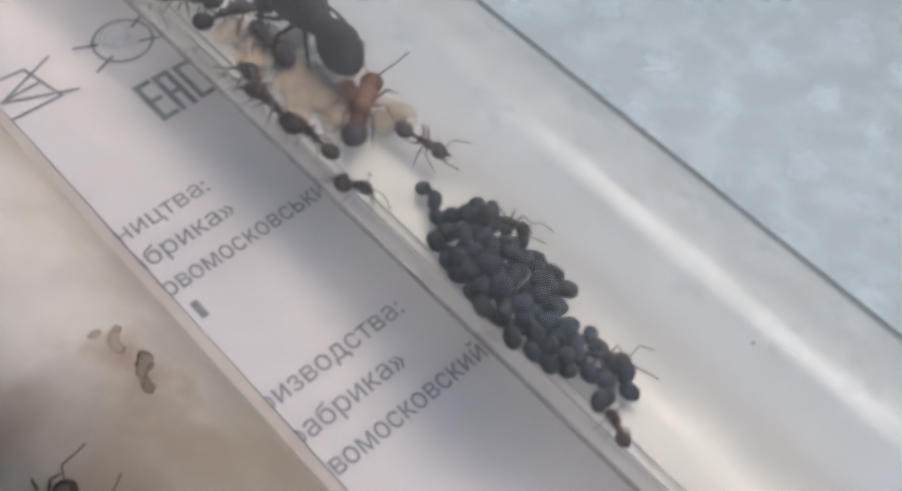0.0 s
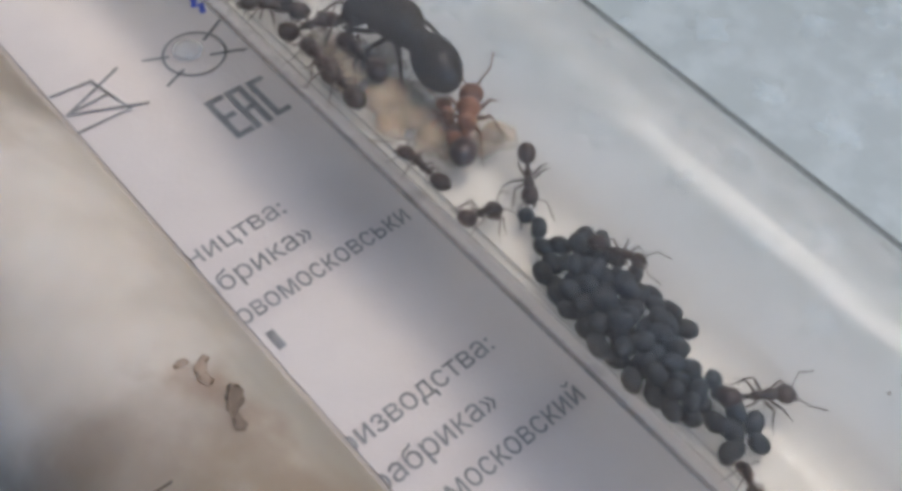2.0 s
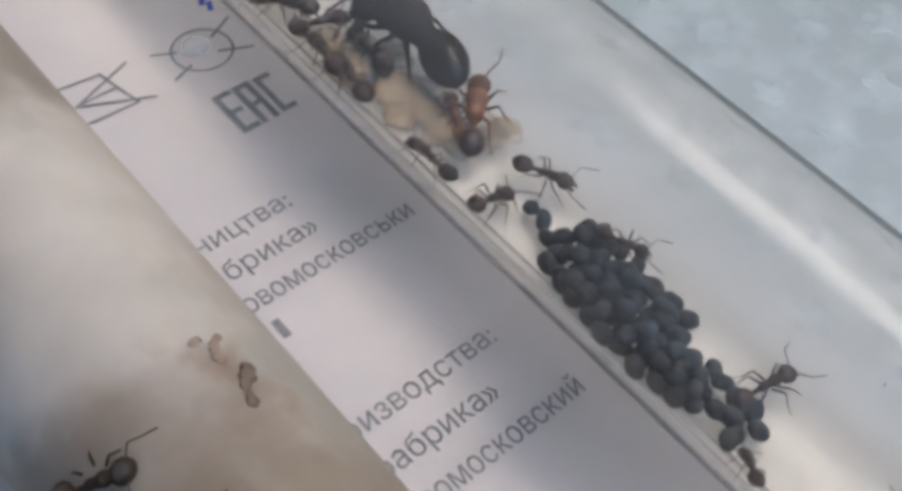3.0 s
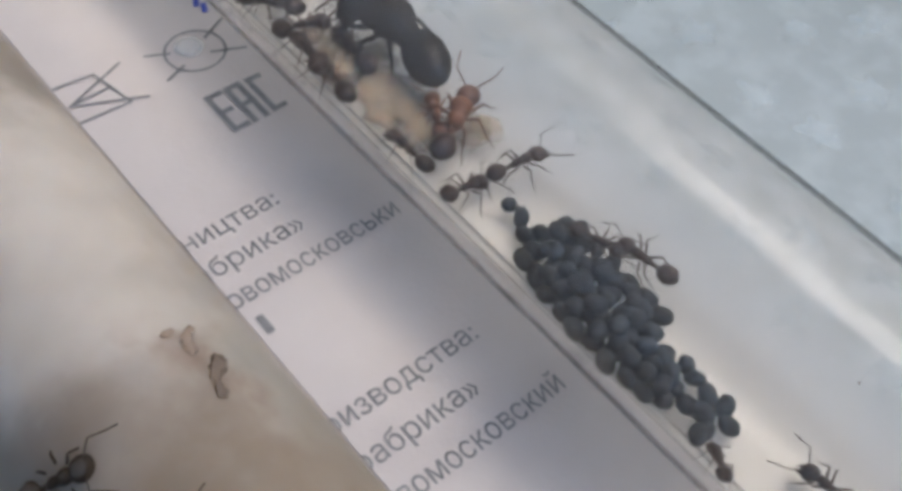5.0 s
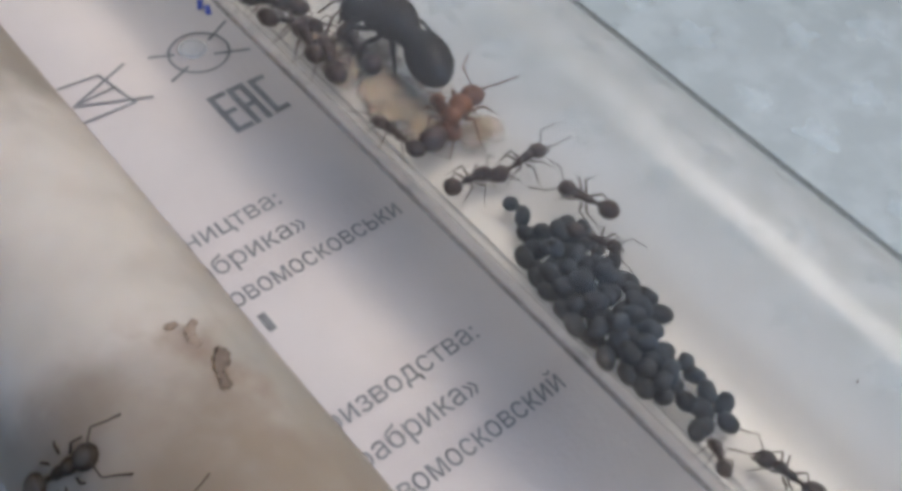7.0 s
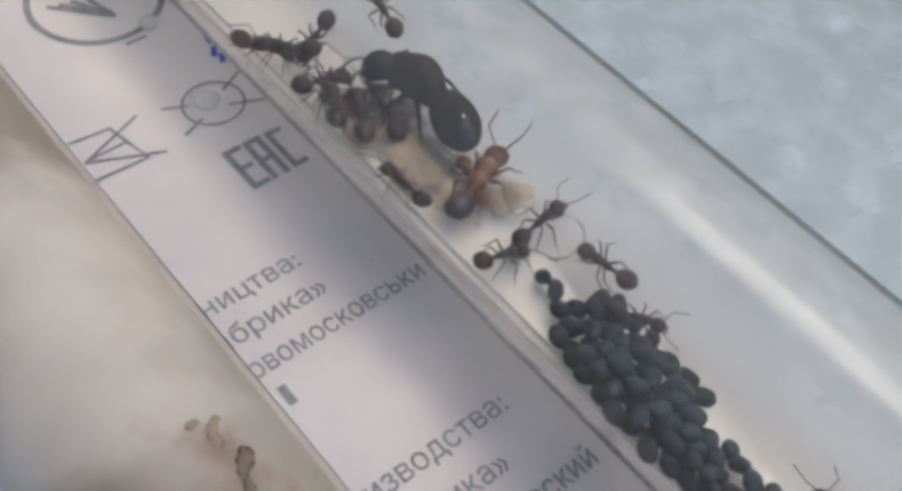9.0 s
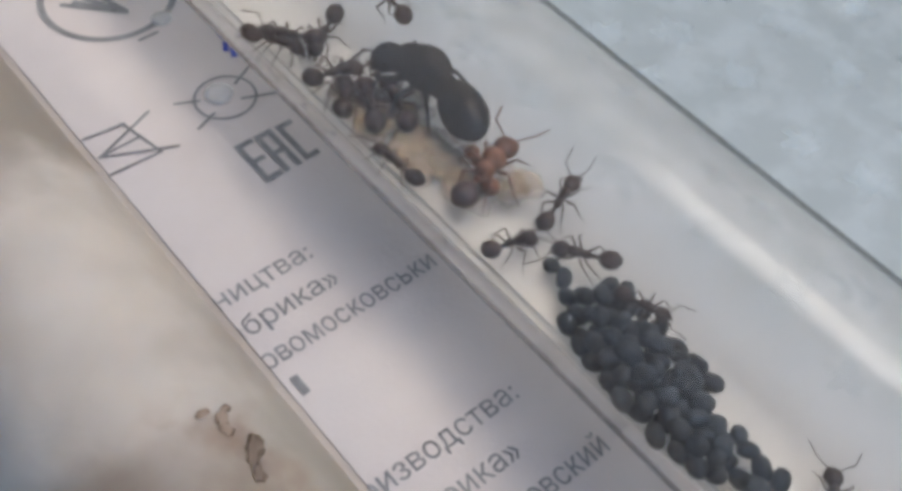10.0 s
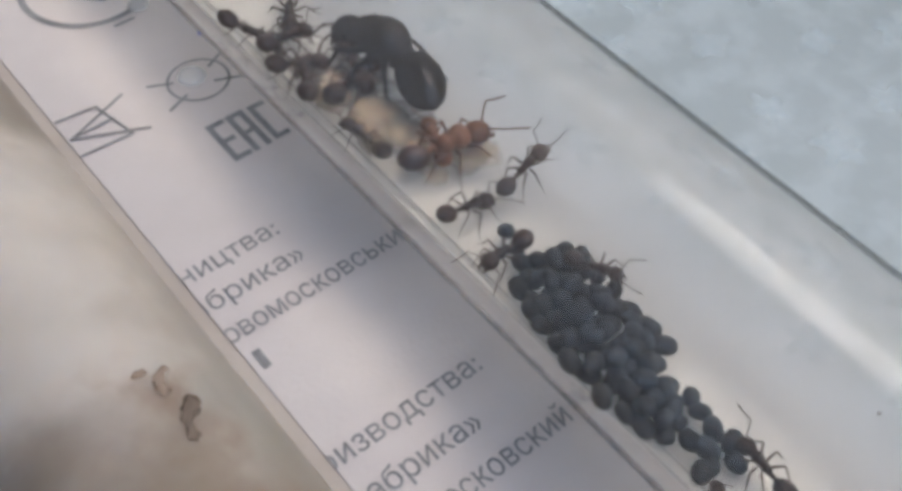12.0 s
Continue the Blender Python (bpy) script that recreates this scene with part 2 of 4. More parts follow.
def sheet_material():
    """The same print on a thin sheet of milky plastic that lets light through."""
    m = cloth_material()
    m.name = "milky_plastic"
    n, l = m.node_tree.nodes, m.node_tree.links
    b = n["Principled BSDF"]
    through_light, mix = n.new("ShaderNodeBsdfTranslucent"), n.new("ShaderNodeMixShader")
    through_light.inputs["Color"].default_value = (0.86, 0.89, 0.885, 1)
    mix.inputs["Fac"].default_value = 0.3
    l.new(b.outputs["BSDF"], mix.inputs[1])
    l.new(through_light.outputs["BSDF"], mix.inputs[2])
    clear, mix2 = n.new("ShaderNodeBsdfTransparent"), n.new("ShaderNodeMixShader")
    # paler, warmer and slightly clearer towards the board's edge under the ants' tube
    tc, sep, edge, fac = n.new("ShaderNodeTexCoord"), n.new("ShaderNodeSeparateXYZ"), n.new("ShaderNodeMapRange"), n.new("ShaderNodeMapRange")
    warm = n.new("ShaderNodeMix")
    warm.data_type = "RGBA"
    edge.interpolation_type = "SMOOTHSTEP"
    edge.inputs["From Min"].default_value, edge.inputs["From Max"].default_value = 0.017, 0.027
    fac.inputs["To Min"].default_value, fac.inputs["To Max"].default_value = 0.20, 0.12
    l.new(tc.outputs["Object"], sep.inputs["Vector"])
    l.new(sep.outputs["X"], edge.inputs["Value"])
    l.new(edge.outputs["Result"], fac.inputs["Value"])
    l.new(fac.outputs["Result"], mix2.inputs["Fac"])
    l.new(edge.outputs["Result"], warm.inputs["Factor"])
    warm.inputs["A"].default_value = (0.785, 0.775, 0.76, 1)
    l.new(b.inputs["Base Color"].links[0].from_socket, warm.inputs["B"])
    l.new(warm.outputs["Result"], b.inputs["Base Color"])
    l.new(mix.outputs["Shader"], mix2.inputs[1])
    l.new(clear.outputs["BSDF"], mix2.inputs[2])
    l.new(mix2.outputs["Shader"], n["Material Output"].inputs["Surface"])
    return m


SHEET = sheet_material()


def clear_plastic():
    m = bpy.data.materials.new("clear_acrylic")
    m.use_nodes = True
    n, l = m.node_tree.nodes, m.node_tree.links
    n.remove(n["Principled BSDF"])
    clear, gloss, mix, fr = n.new("ShaderNodeBsdfTransparent"), n.new("ShaderNodeBsdfGlossy"), n.new("ShaderNodeMixShader"), n.new("ShaderNodeFresnel")
    clear.inputs["Color"].default_value = (0.95, 0.96, 0.96, 1)
    gloss.inputs["Roughness"].default_value = 0.35
    fr.inputs["IOR"].default_value = 1.49
    l.new(fr.outputs["Fac"], mix.inputs["Fac"])
    l.new(clear.outputs["BSDF"], mix.inputs[1])
    l.new(gloss.outputs["BSDF"], mix.inputs[2])
    l.new(mix.outputs["Shader"], n["Material Output"].inputs["Surface"])
    return m


ACRYLIC = clear_plastic()


def star_material():
    """A thin, half-clear white print."""
    m = bpy.data.materials.new("star_print")
    m.use_nodes = True
    n, l = m.node_tree.nodes, m.node_tree.links
    b = n["Principled BSDF"]
    b.inputs["Base Color"].default_value = (0.80, 0.87, 0.865, 1)
    b.inputs["Specular IOR Level"].default_value = 0.05
    b.inputs["Roughness"].default_value = 0.45
    tc, t, r = n.new("ShaderNodeTexCoord"), n.new("ShaderNodeTexNoise"), n.new("ShaderNodeMapRange")
    t.inputs["Scale"].default_value, t.inputs["Detail"].default_value = 420, 4
    r.inputs["From Min"].default_value, r.inputs["From Max"].default_value = 0.3, 0.7
    r.inputs["To Min"].default_value, r.inputs["To Max"].default_value = 0.05, 0.26
    # thick in the middle of each print, thin at its rim
    flat, dist, fade, mul = n.new("ShaderNodeVectorMath"), n.new("ShaderNodeVectorMath"), n.new("ShaderNodeMapRange"), n.new("ShaderNodeMath")
    flat.operation, dist.operation, mul.operation = "MULTIPLY", "DISTANCE", "MULTIPLY"
    flat.inputs[1].default_value, dist.inputs[1].default_value = (1, 1, 0), (0.5, 0.5, 0)
    fade.interpolation_type = "SMOOTHSTEP"
    fade.inputs["From Min"].default_value, fade.inputs["From Max"].default_value = 0.28, 0.5
    fade.inputs["To Min"].default_value, fade.inputs["To Max"].default_value = 1.0, 0.0
    l.new(tc.outputs["Generated"], flat.inputs[0])
    l.new(flat.outputs["Vector"], dist.inputs[0])
    l.new(dist.outputs["Value"], fade.inputs["Value"])
    l.new(tc.outputs["Object"], t.inputs["Vector"])
    l.new(t.outputs["Fac"], r.inputs["Value"])
    l.new(r.outputs["Result"], mul.inputs[0])
    l.new(fade.outputs["Result"], mul.inputs[1])
    l.new(mul.outputs["Value"], b.inputs["Alpha"])
    return m


STAR = star_material()


# ---- mesh helpers ----
def part(name, bm, material, parent=None, label="", smooth=True, m=None):
    me = bpy.data.meshes.new(name)
    bm.to_mesh(me)
    bm.free()
    me.materials.append(material)
    if smooth:
        me.polygons.foreach_set("use_smooth", [True] * len(me.polygons))
    ob = new(name, me)
    ob.parent = parent
    if m is not None:
        ob.matrix_basis = m
    return tagged(ob, label)


def ball(bm, c, r, seg=14, rings=9, rot=None):
    m = Matrix.Translation(Vector(c) * MM) @ (rot or Matrix()) @ Matrix.Diagonal((*[a * MM for a in r], 1))
    return bmesh.ops.create_uvsphere(bm, u_segments=seg, v_segments=rings, radius=1.0, matrix=m)["verts"]


def tube_along(bm, pts, radii, sides=6):
    """A tapered, closed rod through the points (millimetres)."""
    pts = [Vector(p) for p in pts]
    rings = []
    for i, p in enumerate(pts):
        d = (pts[min(i + 1, len(pts) - 1)] - pts[max(i - 1, 0)]).normalized()
        u = d.cross(Vector((0, 1, 0.01))).normalized()
        v = d.cross(u)
        rings.append([bm.verts.new((p + (u * math.cos(a) + v * math.sin(a)) * radii[i]) * MM)
                      for a in (2 * math.pi * k / sides for k in range(sides))])
    for a, b in zip(rings, rings[1:]):
        for k in range(sides):
            bm.faces.new((a[k], a[(k + 1) % sides], b[(k + 1) % sides], b[k]))
    bm.faces.new(rings[0][::-1])
    bm.faces.new(rings[-1])


def box(bm, x0, x1, y0, y1, z0, z1):
    m = Matrix.Translation(Vector(((x0 + x1) / 2, (y0 + y1) / 2, (z0 + z1) / 2)) * MM) @ Matrix.Diagonal(((x1 - x0) * MM, (y1 - y0) * MM, (z1 - z0) * MM, 1))
    return bmesh.ops.create_cube(bm, size=1.0, matrix=m)["verts"]


def empty(name, m=None):
    ob = new(name)
    ob.empty_display_size = 0.002
    if m is not None:
        ob.matrix_basis = m
    return ob


# ---- setting: table and floor ----
BOARD_Z, BOARD_X = 9.46, 10.6


def table():
    bm = bmesh.new()
    box(bm, -500, 700, -450, 550, -30, 0)
    bmesh.ops.bevel(bm, geom=bm.edges[:], offset=0.004, segments=3, affect="EDGES")
    top = part("table_top", bm, CLOTH, smooth=False)
    tagged(top, "pale blue-grey oilcloth table top", "table top", kind="structure")
    for lx in (-460, 660):
        for ly in (-410, 510):
            bm = bmesh.new()
            box(bm, lx - 20, lx + 20, ly - 20, ly + 20, -750, -30)
            part("table_leg", bm, WOOD, top, smooth=False)
    bm = bmesh.new()
    bmesh.ops.create_grid(bm, x_segments=1, y_segments=1, size=40.0, matrix=Matrix.Translation((0, 0, -0.75)))
    tagged(part("floor", bm, FLOORING, smooth=False), "brown floor under the table", "floor", kind="structure")


# unseen walls, added to keep sky reflections off the glass
def wall(name, x0, x1, y0, y1, top):
    bm = bmesh.new()
    box(bm, x0, x1, y0, y1, -750, top)
    tagged(part(name, bm, BLOCKERS, smooth=False), "plain warm grey wall added out of view to block sky reflections", "wall", kind="structure")


def board():
    """A thin plastic board that overhangs the leaflet and carries the ants' tube."""
    bm = bmesh.new()
    box(bm, BOARD_X, 260, -150, 170, BOARD_Z - 2.1, BOARD_Z)
    bmesh.ops.bevel(bm, geom=[e for e in bm.edges if abs(e.verts[0].co.y - e.verts[1].co.y) > 0.1], offset=0.0006, segments=4, affect="EDGES")
    bm.normal_update()
    for f in bm.faces:
        f.material_index = 0 if f.normal.z > -0.5 else 1
    top = part("plastic_board", bm, SHEET, smooth=False)
    top.data.materials.append(ACRYLIC)
    tagged(top, "thin clear plastic board with milky star-printed top", "board")
    bm = bmesh.new()
    box(bm, 60, 255, -145, 165, 0, BOARD_Z - 2.1)
    part("base", bm, WOOD, top, "wooden base under the board", smooth=False)
    return top


def star_print(top, x, y, size, turn):
    """A small five-pointed print with a worn, wavering outline."""
    bm = bmesh.new()
    vs = []
    for k in range(40):
        a = 2 * math.pi * k / 40
        arm = (0.5 + 0.5 * math.cos(5 * a)) ** 1.4
        r = size * (0.50 + 0.62 * arm) * (1 + 0.35 * noise.noise(Vector((math.cos(a) * 1.6 + x, math.sin(a) * 1.6 + y, 0))))
        vs.append(bm.verts.new(((x + r * math.cos(a + turn)) * MM, (y + r * math.sin(a + turn)) * MM, (BOARD_Z + 0.03) * MM)))
    bm.faces.new(vs)
    part("star_print", bm, STAR, top, smooth=False)


table()
wall("wall_west", -960, -900, -910, 1010, 1450)
wall("wall_east", 1100, 1160, -910, 1010, 1450)
wall("wall_south", -900, 1100, -910, -850, 250)
wall("wall_north", -900, 1100, 950, 1010, 1450)
# unseen overhead panels, added to block the sky's veil on the tubes
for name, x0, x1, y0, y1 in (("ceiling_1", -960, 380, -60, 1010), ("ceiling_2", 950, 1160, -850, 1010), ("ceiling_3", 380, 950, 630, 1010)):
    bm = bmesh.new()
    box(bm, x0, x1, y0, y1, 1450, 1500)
    tagged(part(name, bm, BLOCKERS, smooth=False), "plain warm grey panel added overhead, unseen, to block the sky", "ceiling", kind="structure")
TOP = board()
random.seed(5)
for gx in range(9):
    for gy in range(17):
        star_print(TOP, 25 + gx * 6.6 + random.uniform(-1.6, 1.6), -52 + gy * 6.6 + (gx % 2) * 3.3 + random.uniform(-1.6, 1.6),
                   random.uniform(1.7, 2.3), random.uniform(0, 6))


# ---- test tubes ----
def glass_tube(x, z, radius, wall, y0, y1, label):
    """Closed round end at y1, open lipped end at y0, lying along y."""
    prof = [(radius - 0.25, y0), (radius + 0.35, y0 + 0.3), (radius + 0.35, y0 + 1.2), (radius, y0 + 2.2)]
    for k in range(1, 13):
        prof.append((radius, y0 + 2.2 + (y1 - radius - y0 - 2.2) * k / 12))
    for k in range(1, 11):
        a = math.pi / 2 * k / 10
        prof.append((max(radius * math.cos(a), 0.02), y1 - radius + radius * math.sin(a)))
    ri = radius - wall
    for k in range(10, -1, -1):
        a = math.pi / 2 * k / 10
        prof.append((max(ri * math.cos(a), 0.02), y1 - radius + ri * math.sin(a)))
    for k in range(11, -1, -1):
        prof.append((ri, y0 + 0.3 + (y1 - radius - y0 - 0.3) * k / 12))
    n = 96
    bm = bmesh.new()
    rings = [[bm.verts.new(((x + r * math.cos(2 * math.pi * k / n)) * MM, y * MM, (z + r * math.sin(2 * math.pi * k / n)) * MM))
              for k in range(n)] for r, y in prof]
    for a, b in zip(rings, rings[1:] + rings[:1]):
        for k in range(n):
            bm.faces.new((a[k], a[(k + 1) % n], b[(k + 1) % n], b[k]))
    bmesh.ops.recalc_face_normals(bm, faces=bm.faces[:])
    ob = part("test_tube", bm, GLASS)
    ob.visible_shadow = False
    # a film inside the glass, added to veil the contents in haze
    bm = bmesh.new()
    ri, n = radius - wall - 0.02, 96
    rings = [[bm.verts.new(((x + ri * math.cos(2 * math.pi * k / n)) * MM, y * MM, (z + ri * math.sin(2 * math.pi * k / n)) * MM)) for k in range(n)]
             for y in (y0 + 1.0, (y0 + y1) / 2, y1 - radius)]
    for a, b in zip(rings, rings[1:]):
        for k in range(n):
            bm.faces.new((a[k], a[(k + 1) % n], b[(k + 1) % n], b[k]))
    part("fogging", bm, VEIL, ob, "thin white film painting haze inside the glass")
    return tagged(ob, label, "test tube", "test tubes on the table")


AX, AZ, R_OUT, WALL = 13.97, 17.58, 7.82, 0.32
R_IN = R_OUT - WALL
glass_tube(AX, AZ, R_OUT, WALL, -78, 96, "clear glass test tube with ants, seeds and brood inside")
LX, LZ, LR = -12.1, 8.02, 8.0
glass_tube(LX, LZ, LR, 0.6, -95, 80, "clear glass test tube with stained white cotton wool")


def cotton_wad():
    bm = bmesh.new()
    n, rows = 72, 150
    rings = []
    for j in range(rows + 1):
        y = -80 + (70.0 + 80) * j / rows
        cap = min(1.0, math.sqrt(max(0.0, 1 - max(0.0, (y - 62) / 8.1) ** 2)))
        ring = []
        for k in range(n):
            a = 2 * math.pi * k / n
            r = (LR - 0.6 + 0.12) * max(cap, 0.02)
            p = Vector((math.cos(a) * r, y, math.sin(a) * r))
            d = noise.fractal(p * 0.22, 1.0, 2.0, 4) * 0.9 + noise.noise(p * 1.4) * 0.18
            r -= min(0.035, max(0.0, d * 0.2)) * cap
            ring.append(bm.verts.new(((LX + math.cos(a) * r) * MM, (y + 1.2 * noise.noise(Vector((math.cos(a) * 2, 7, math.sin(a) * 2))) * (1 - cap)) * MM,
                                      (LZ + math.sin(a) * r) * MM)))
        rings.append(ring)
    for a, b in zip(rings, rings[1:]):
        for k in range(n):
            bm.faces.new((a[k], a[(k + 1) % n], b[(k + 1) % n], b[k]))
    bm.faces.new(rings[0][::-1])
    bm.faces.new(rings[-1])
    bmesh.ops.recalc_face_normals(bm, faces=bm.faces[:])
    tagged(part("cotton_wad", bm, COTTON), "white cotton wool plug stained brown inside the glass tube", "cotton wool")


cotton_wad()



# ---- printed leaflet ----
LEAF_X0, LEAF_X1 = -1.0, 24.0


def leaflet():
    root = empty("printed_leaflet")
    tagged(root, "white printed paper strip with dark Cyrillic text and marks", "leaflet")
    bm = bmesh.new()
    xs = [LEAF_X0 + (LEAF_X1 - LEAF_X0) * i / 40 for i in range(41)]
    ys = [-75 + 150 * j / 60 for j in range(61)]
    grid = [[bm.verts.new((x * MM, y * MM, (0.18 + 0.05 * noise.noise(Vector((x * 0.08, y * 0.05, 3)))) * MM)) for x in xs] for y in ys]
    for r0, r1 in zip(grid, grid[1:]):
        for i in range(40):
            bm.faces.new((r0[i], r0[i + 1], r1[i + 1], r1[i]))
    ext = bmesh.ops.extrude_face_region(bm, geom=bm.faces[:])
    for v in ext["geom"]:
        if isinstance(v, bmesh.types.BMVert):
            v.co.z -= 0.12 * MM
    bmesh.ops.recalc_face_normals(bm, faces=bm.faces[:])
    part("sheet", bm, PAPER, root, smooth=False)
    return root


def underlay():
    """A plain beige sheet under the leaflet and the tube with the cotton."""
    bm = bmesh.new()
    box(bm, -30, 26, -80, 80, 0.0, 0.035)
    tagged(part("paper_underlay", bm, BEIGE, smooth=False), "plain beige paper sheet lying under the printed leaflet", "paper sheet")


underlay()
INK_Z = 0.26
LEAF = leaflet()


def outline(spline, steps=5):
    """The corners of one closed glyph contour."""
    out, pts = [], spline.bezier_points
    for a, b in zip(pts, list(pts[1:]) + [pts[0]]):
        straight = (a.handle_right - a.co).length < 1e-5 and (b.handle_left - b.co).length < 1e-5
        for k in range(1 if straight else steps):
            t = k / steps
            p = a.co * (1 - t) ** 3 + a.handle_right * 3 * t * (1 - t) ** 2 + b.handle_left * 3 * t * t * (1 - t) + b.co * t ** 3
            out.append(Vector((p.x, p.y, 0)))
    return out


def area(c):
    return sum(p.x * q.y - q.x * p.y for p, q in zip(c, c[1:] + c[:1])) / 2


def inside(p, c):
    hit = False
    for a, b in zip(c, c[1:] + c[:1]):
        if (a.y > p.y) != (b.y > p.y) and p.x < (b.x - a.x) * (p.y - a.y) / (b.y - a.y) + a.x:
            hit = not hit
    return hit


def uncross(c):
    """Cuts off the small loops where a contour runs over itself."""
    i = 0
    while i < len(c) - 2:
        cut = None
        for j in range(i + 2, min(i + 60, len(c) - 1)):
            x = intersect_line_line_2d(c[i].xy, c[i + 1].xy, c[j].xy, c[j + 1].xy)
            if x is not None:
                cut = (j, x)
        if cut:
            c = c[:i + 1] + [Vector((*cut[1], 0))] + c[cut[0] + 1:]
        i += 1
    return c


def printed_line(text, x0, x1, base, size):
    """One line of print from x0 to x1 on the sheet, its baseline at base; cut where the sheet is cut."""
    cu = bpy.data.curves.new("printed_line", "FONT")
    cu.body, cu.size = text, 1.0
    tmp = new("printed_line", cu)
    bpy.context.view_layer.update()
    dg = bpy.context.evaluated_depsgraph_get()
    shapes = [outline(sp) for sp in tmp.evaluated_get(dg).to_curve(dg).splines]
    bpy.data.objects.remove(tmp)
    for i, c in enumerate(shapes):
        got = sum(abs((c[b] - c[a]).cross(c[d] - c[a]).z) / 2 for a, b, d in tessellate_polygon([c]))
        if abs(got - abs(area(c))) > 0.01:
            shapes[i] = uncross(c)
    holes = {}
    for i, c in enumerate(shapes):
        for j, d in enumerate(shapes):
            if i != j and area(c) * area(d) < 0 and abs(area(c)) < abs(area(d)) and all(inside(p, d) for p in c[::3]):
                holes[i] = j
    lo = min(p.x for c in shapes for p in c)
    hi = max(p.x for c in shapes for p in c)
    bm = bmesh.new()
    for j, c in enumerate(shapes):
        if j in holes:
            continue
        loops = [c] + [shapes[i] for i, k in holes.items() if k == j]
        z = (INK_Z + 0.004 * (j % 3)) * MM
        vs = [bm.verts.new(((x0 + (p.x - lo) / (hi - lo) * (x1 - x0)) * MM, (base + p.y * size) * MM, z)) for lp in loops for p in lp]
        for tri in tessellate_polygon(loops):
            bm.faces.new([vs[k] for k in tri])
    bmesh.ops.recalc_face_normals(bm, faces=bm.faces[:])
    bmesh.ops.bisect_plane(bm, geom=bm.verts[:] + bm.edges[:] + bm.faces[:], plane_co=(LEAF_X0 * MM, 0, 0), plane_no=(-1, 0, 0), clear_outer=True)
    return part("printed_line", bm, INK, LEAF, smooth=False)


FONT = 2.35
printed_line("ництва:", -1.15, 6.9, 6.16, FONT)
printed_line("абрика»", -1.95, 7.1, 3.12, FONT)
printed_line("овомосковськи", -1.2, 13.7, 0.05, FONT)
printed_line("оизводства:", -1.8, 11.1, -11.95, FONT)
printed_line("фабрика»", -2.0, 8.3, -15.33, FONT)
printed_line("новомосковский", -3.2, 13.2, -18.62, FONT)


def strokes(name, segs, width, material=INK):
    """Straight printed strokes ((x0, y0), (x1, y1)), each a part of the sheet."""
    for i, ((ax, ay), (bx, by)) in enumerate(segs):
        bm = bmesh.new()
        d = Vector((bx - ax, by - ay)).normalized() * width / 2
        n = Vector((-d.y, d.x))
        a, b = Vector((ax, ay)) - d, Vector((bx, by)) + d
        bm.faces.new([bm.verts.new((p.x * MM, p.y * MM, (INK_Z + 0.005 * i) * MM)) for p in (a - n, b - n, b + n, a + n)])
        part(name, bm, material, LEAF, smooth=False)


def ring_mark(name, cx, cy, rx, ry, width, a0=0, a1=360, material=INK):
    bm = bmesh.new()
    n = 64
    inner, outer = [], []
    for k in range(n + 1):
        a = radians(a0 + (a1 - a0) * k / n)
        inner.append(bm.verts.new(((cx + (rx - width / 2) * math.cos(a)) * MM, (cy + (ry - width / 2) * math.sin(a)) * MM, INK_Z * MM)))
        outer.append(bm.verts.new(((cx + (rx + width / 2) * math.cos(a)) * MM, (cy + (ry + width / 2) * math.sin(a)) * MM, INK_Z * MM)))
    for k in range(n):
        bm.faces.new((inner[k], outer[k], outer[k + 1], inner[k + 1]))
    return part(name, bm, material, LEAF, smooth=False)


# conformity mark, three block letters
strokes("letter_mark", [((8.4, 14.4), (8.4, 18.5)), ((8.4, 18.5), (9.5, 18.5)), ((8.4, 16.5), (9.3, 16.5)), ((8.4, 14.4), (9.5, 14.4))], 0.52)
strokes("letter_mark", [((10.2, 14.4), (10.2, 18.4)), ((10.2, 18.5), (11.3, 18.5)), ((11.3, 14.4), (11.3, 18.4)), ((10.2, 16.3), (11.3, 16.3))], 0.52)
strokes("letter_mark", [((12.2, 14.5), (12.2, 18.4)), ((12.2, 18.4), (13.2, 18.4)), ((12.2, 14.5), (13.1, 14.5))], 0.52)
# crossed-out box mark
strokes("box_mark", [((-0.8, 26.3), (2.5, 26.0)), ((2.5, 26.0), (3.4, 21.65)), ((-0.9, 21.8), (3.4, 21.65)), ((-0.7, 23.85), (4.8, 26.0)), ((-0.7, 23.85), (4.77, 21.4)), ((-0.6, 23.9), (2.8, 24.0))], 0.25)
# ring mark with four spokes
ring_mark("ring_mark", 10.65, 23.8, 2.55, 2.4, 0.21)
strokes("ring_spoke", [((6.95, 25.5), (8.7, 24.7))], 0.25)
strokes("ring_spoke", [((7.05, 22.05), (8.9, 22.75))], 0.25)
strokes("ring_spoke", [((12.2, 24.7), (14.6, 25.9))], 0.25)
strokes("ring_spoke", [((11.7, 22.9), (14.3, 21.8))], 0.25)
# large round emblem with a dart, and a small faint word
ring_mark("round_emblem", 9.2, 40.4, 5.7, 5.7, 0.6)
strokes("emblem_dart", [((5.5, 41.5), (9.4, 37.6)), ((6.5, 41.2), (9.4, 37.7)), ((7.5, 41.0), (9.4, 37.8)), ((8.7, 40.5), (9.4, 38.0))], 0.5)
strokes("small_word_bar", [((8.6, 33.8), (10.2, 33.8))], 0.3)
# number under the address line, as a plain bar
strokes("number_bar", [((-0.15, -2.65), (-0.15, -1.6))], 0.6)
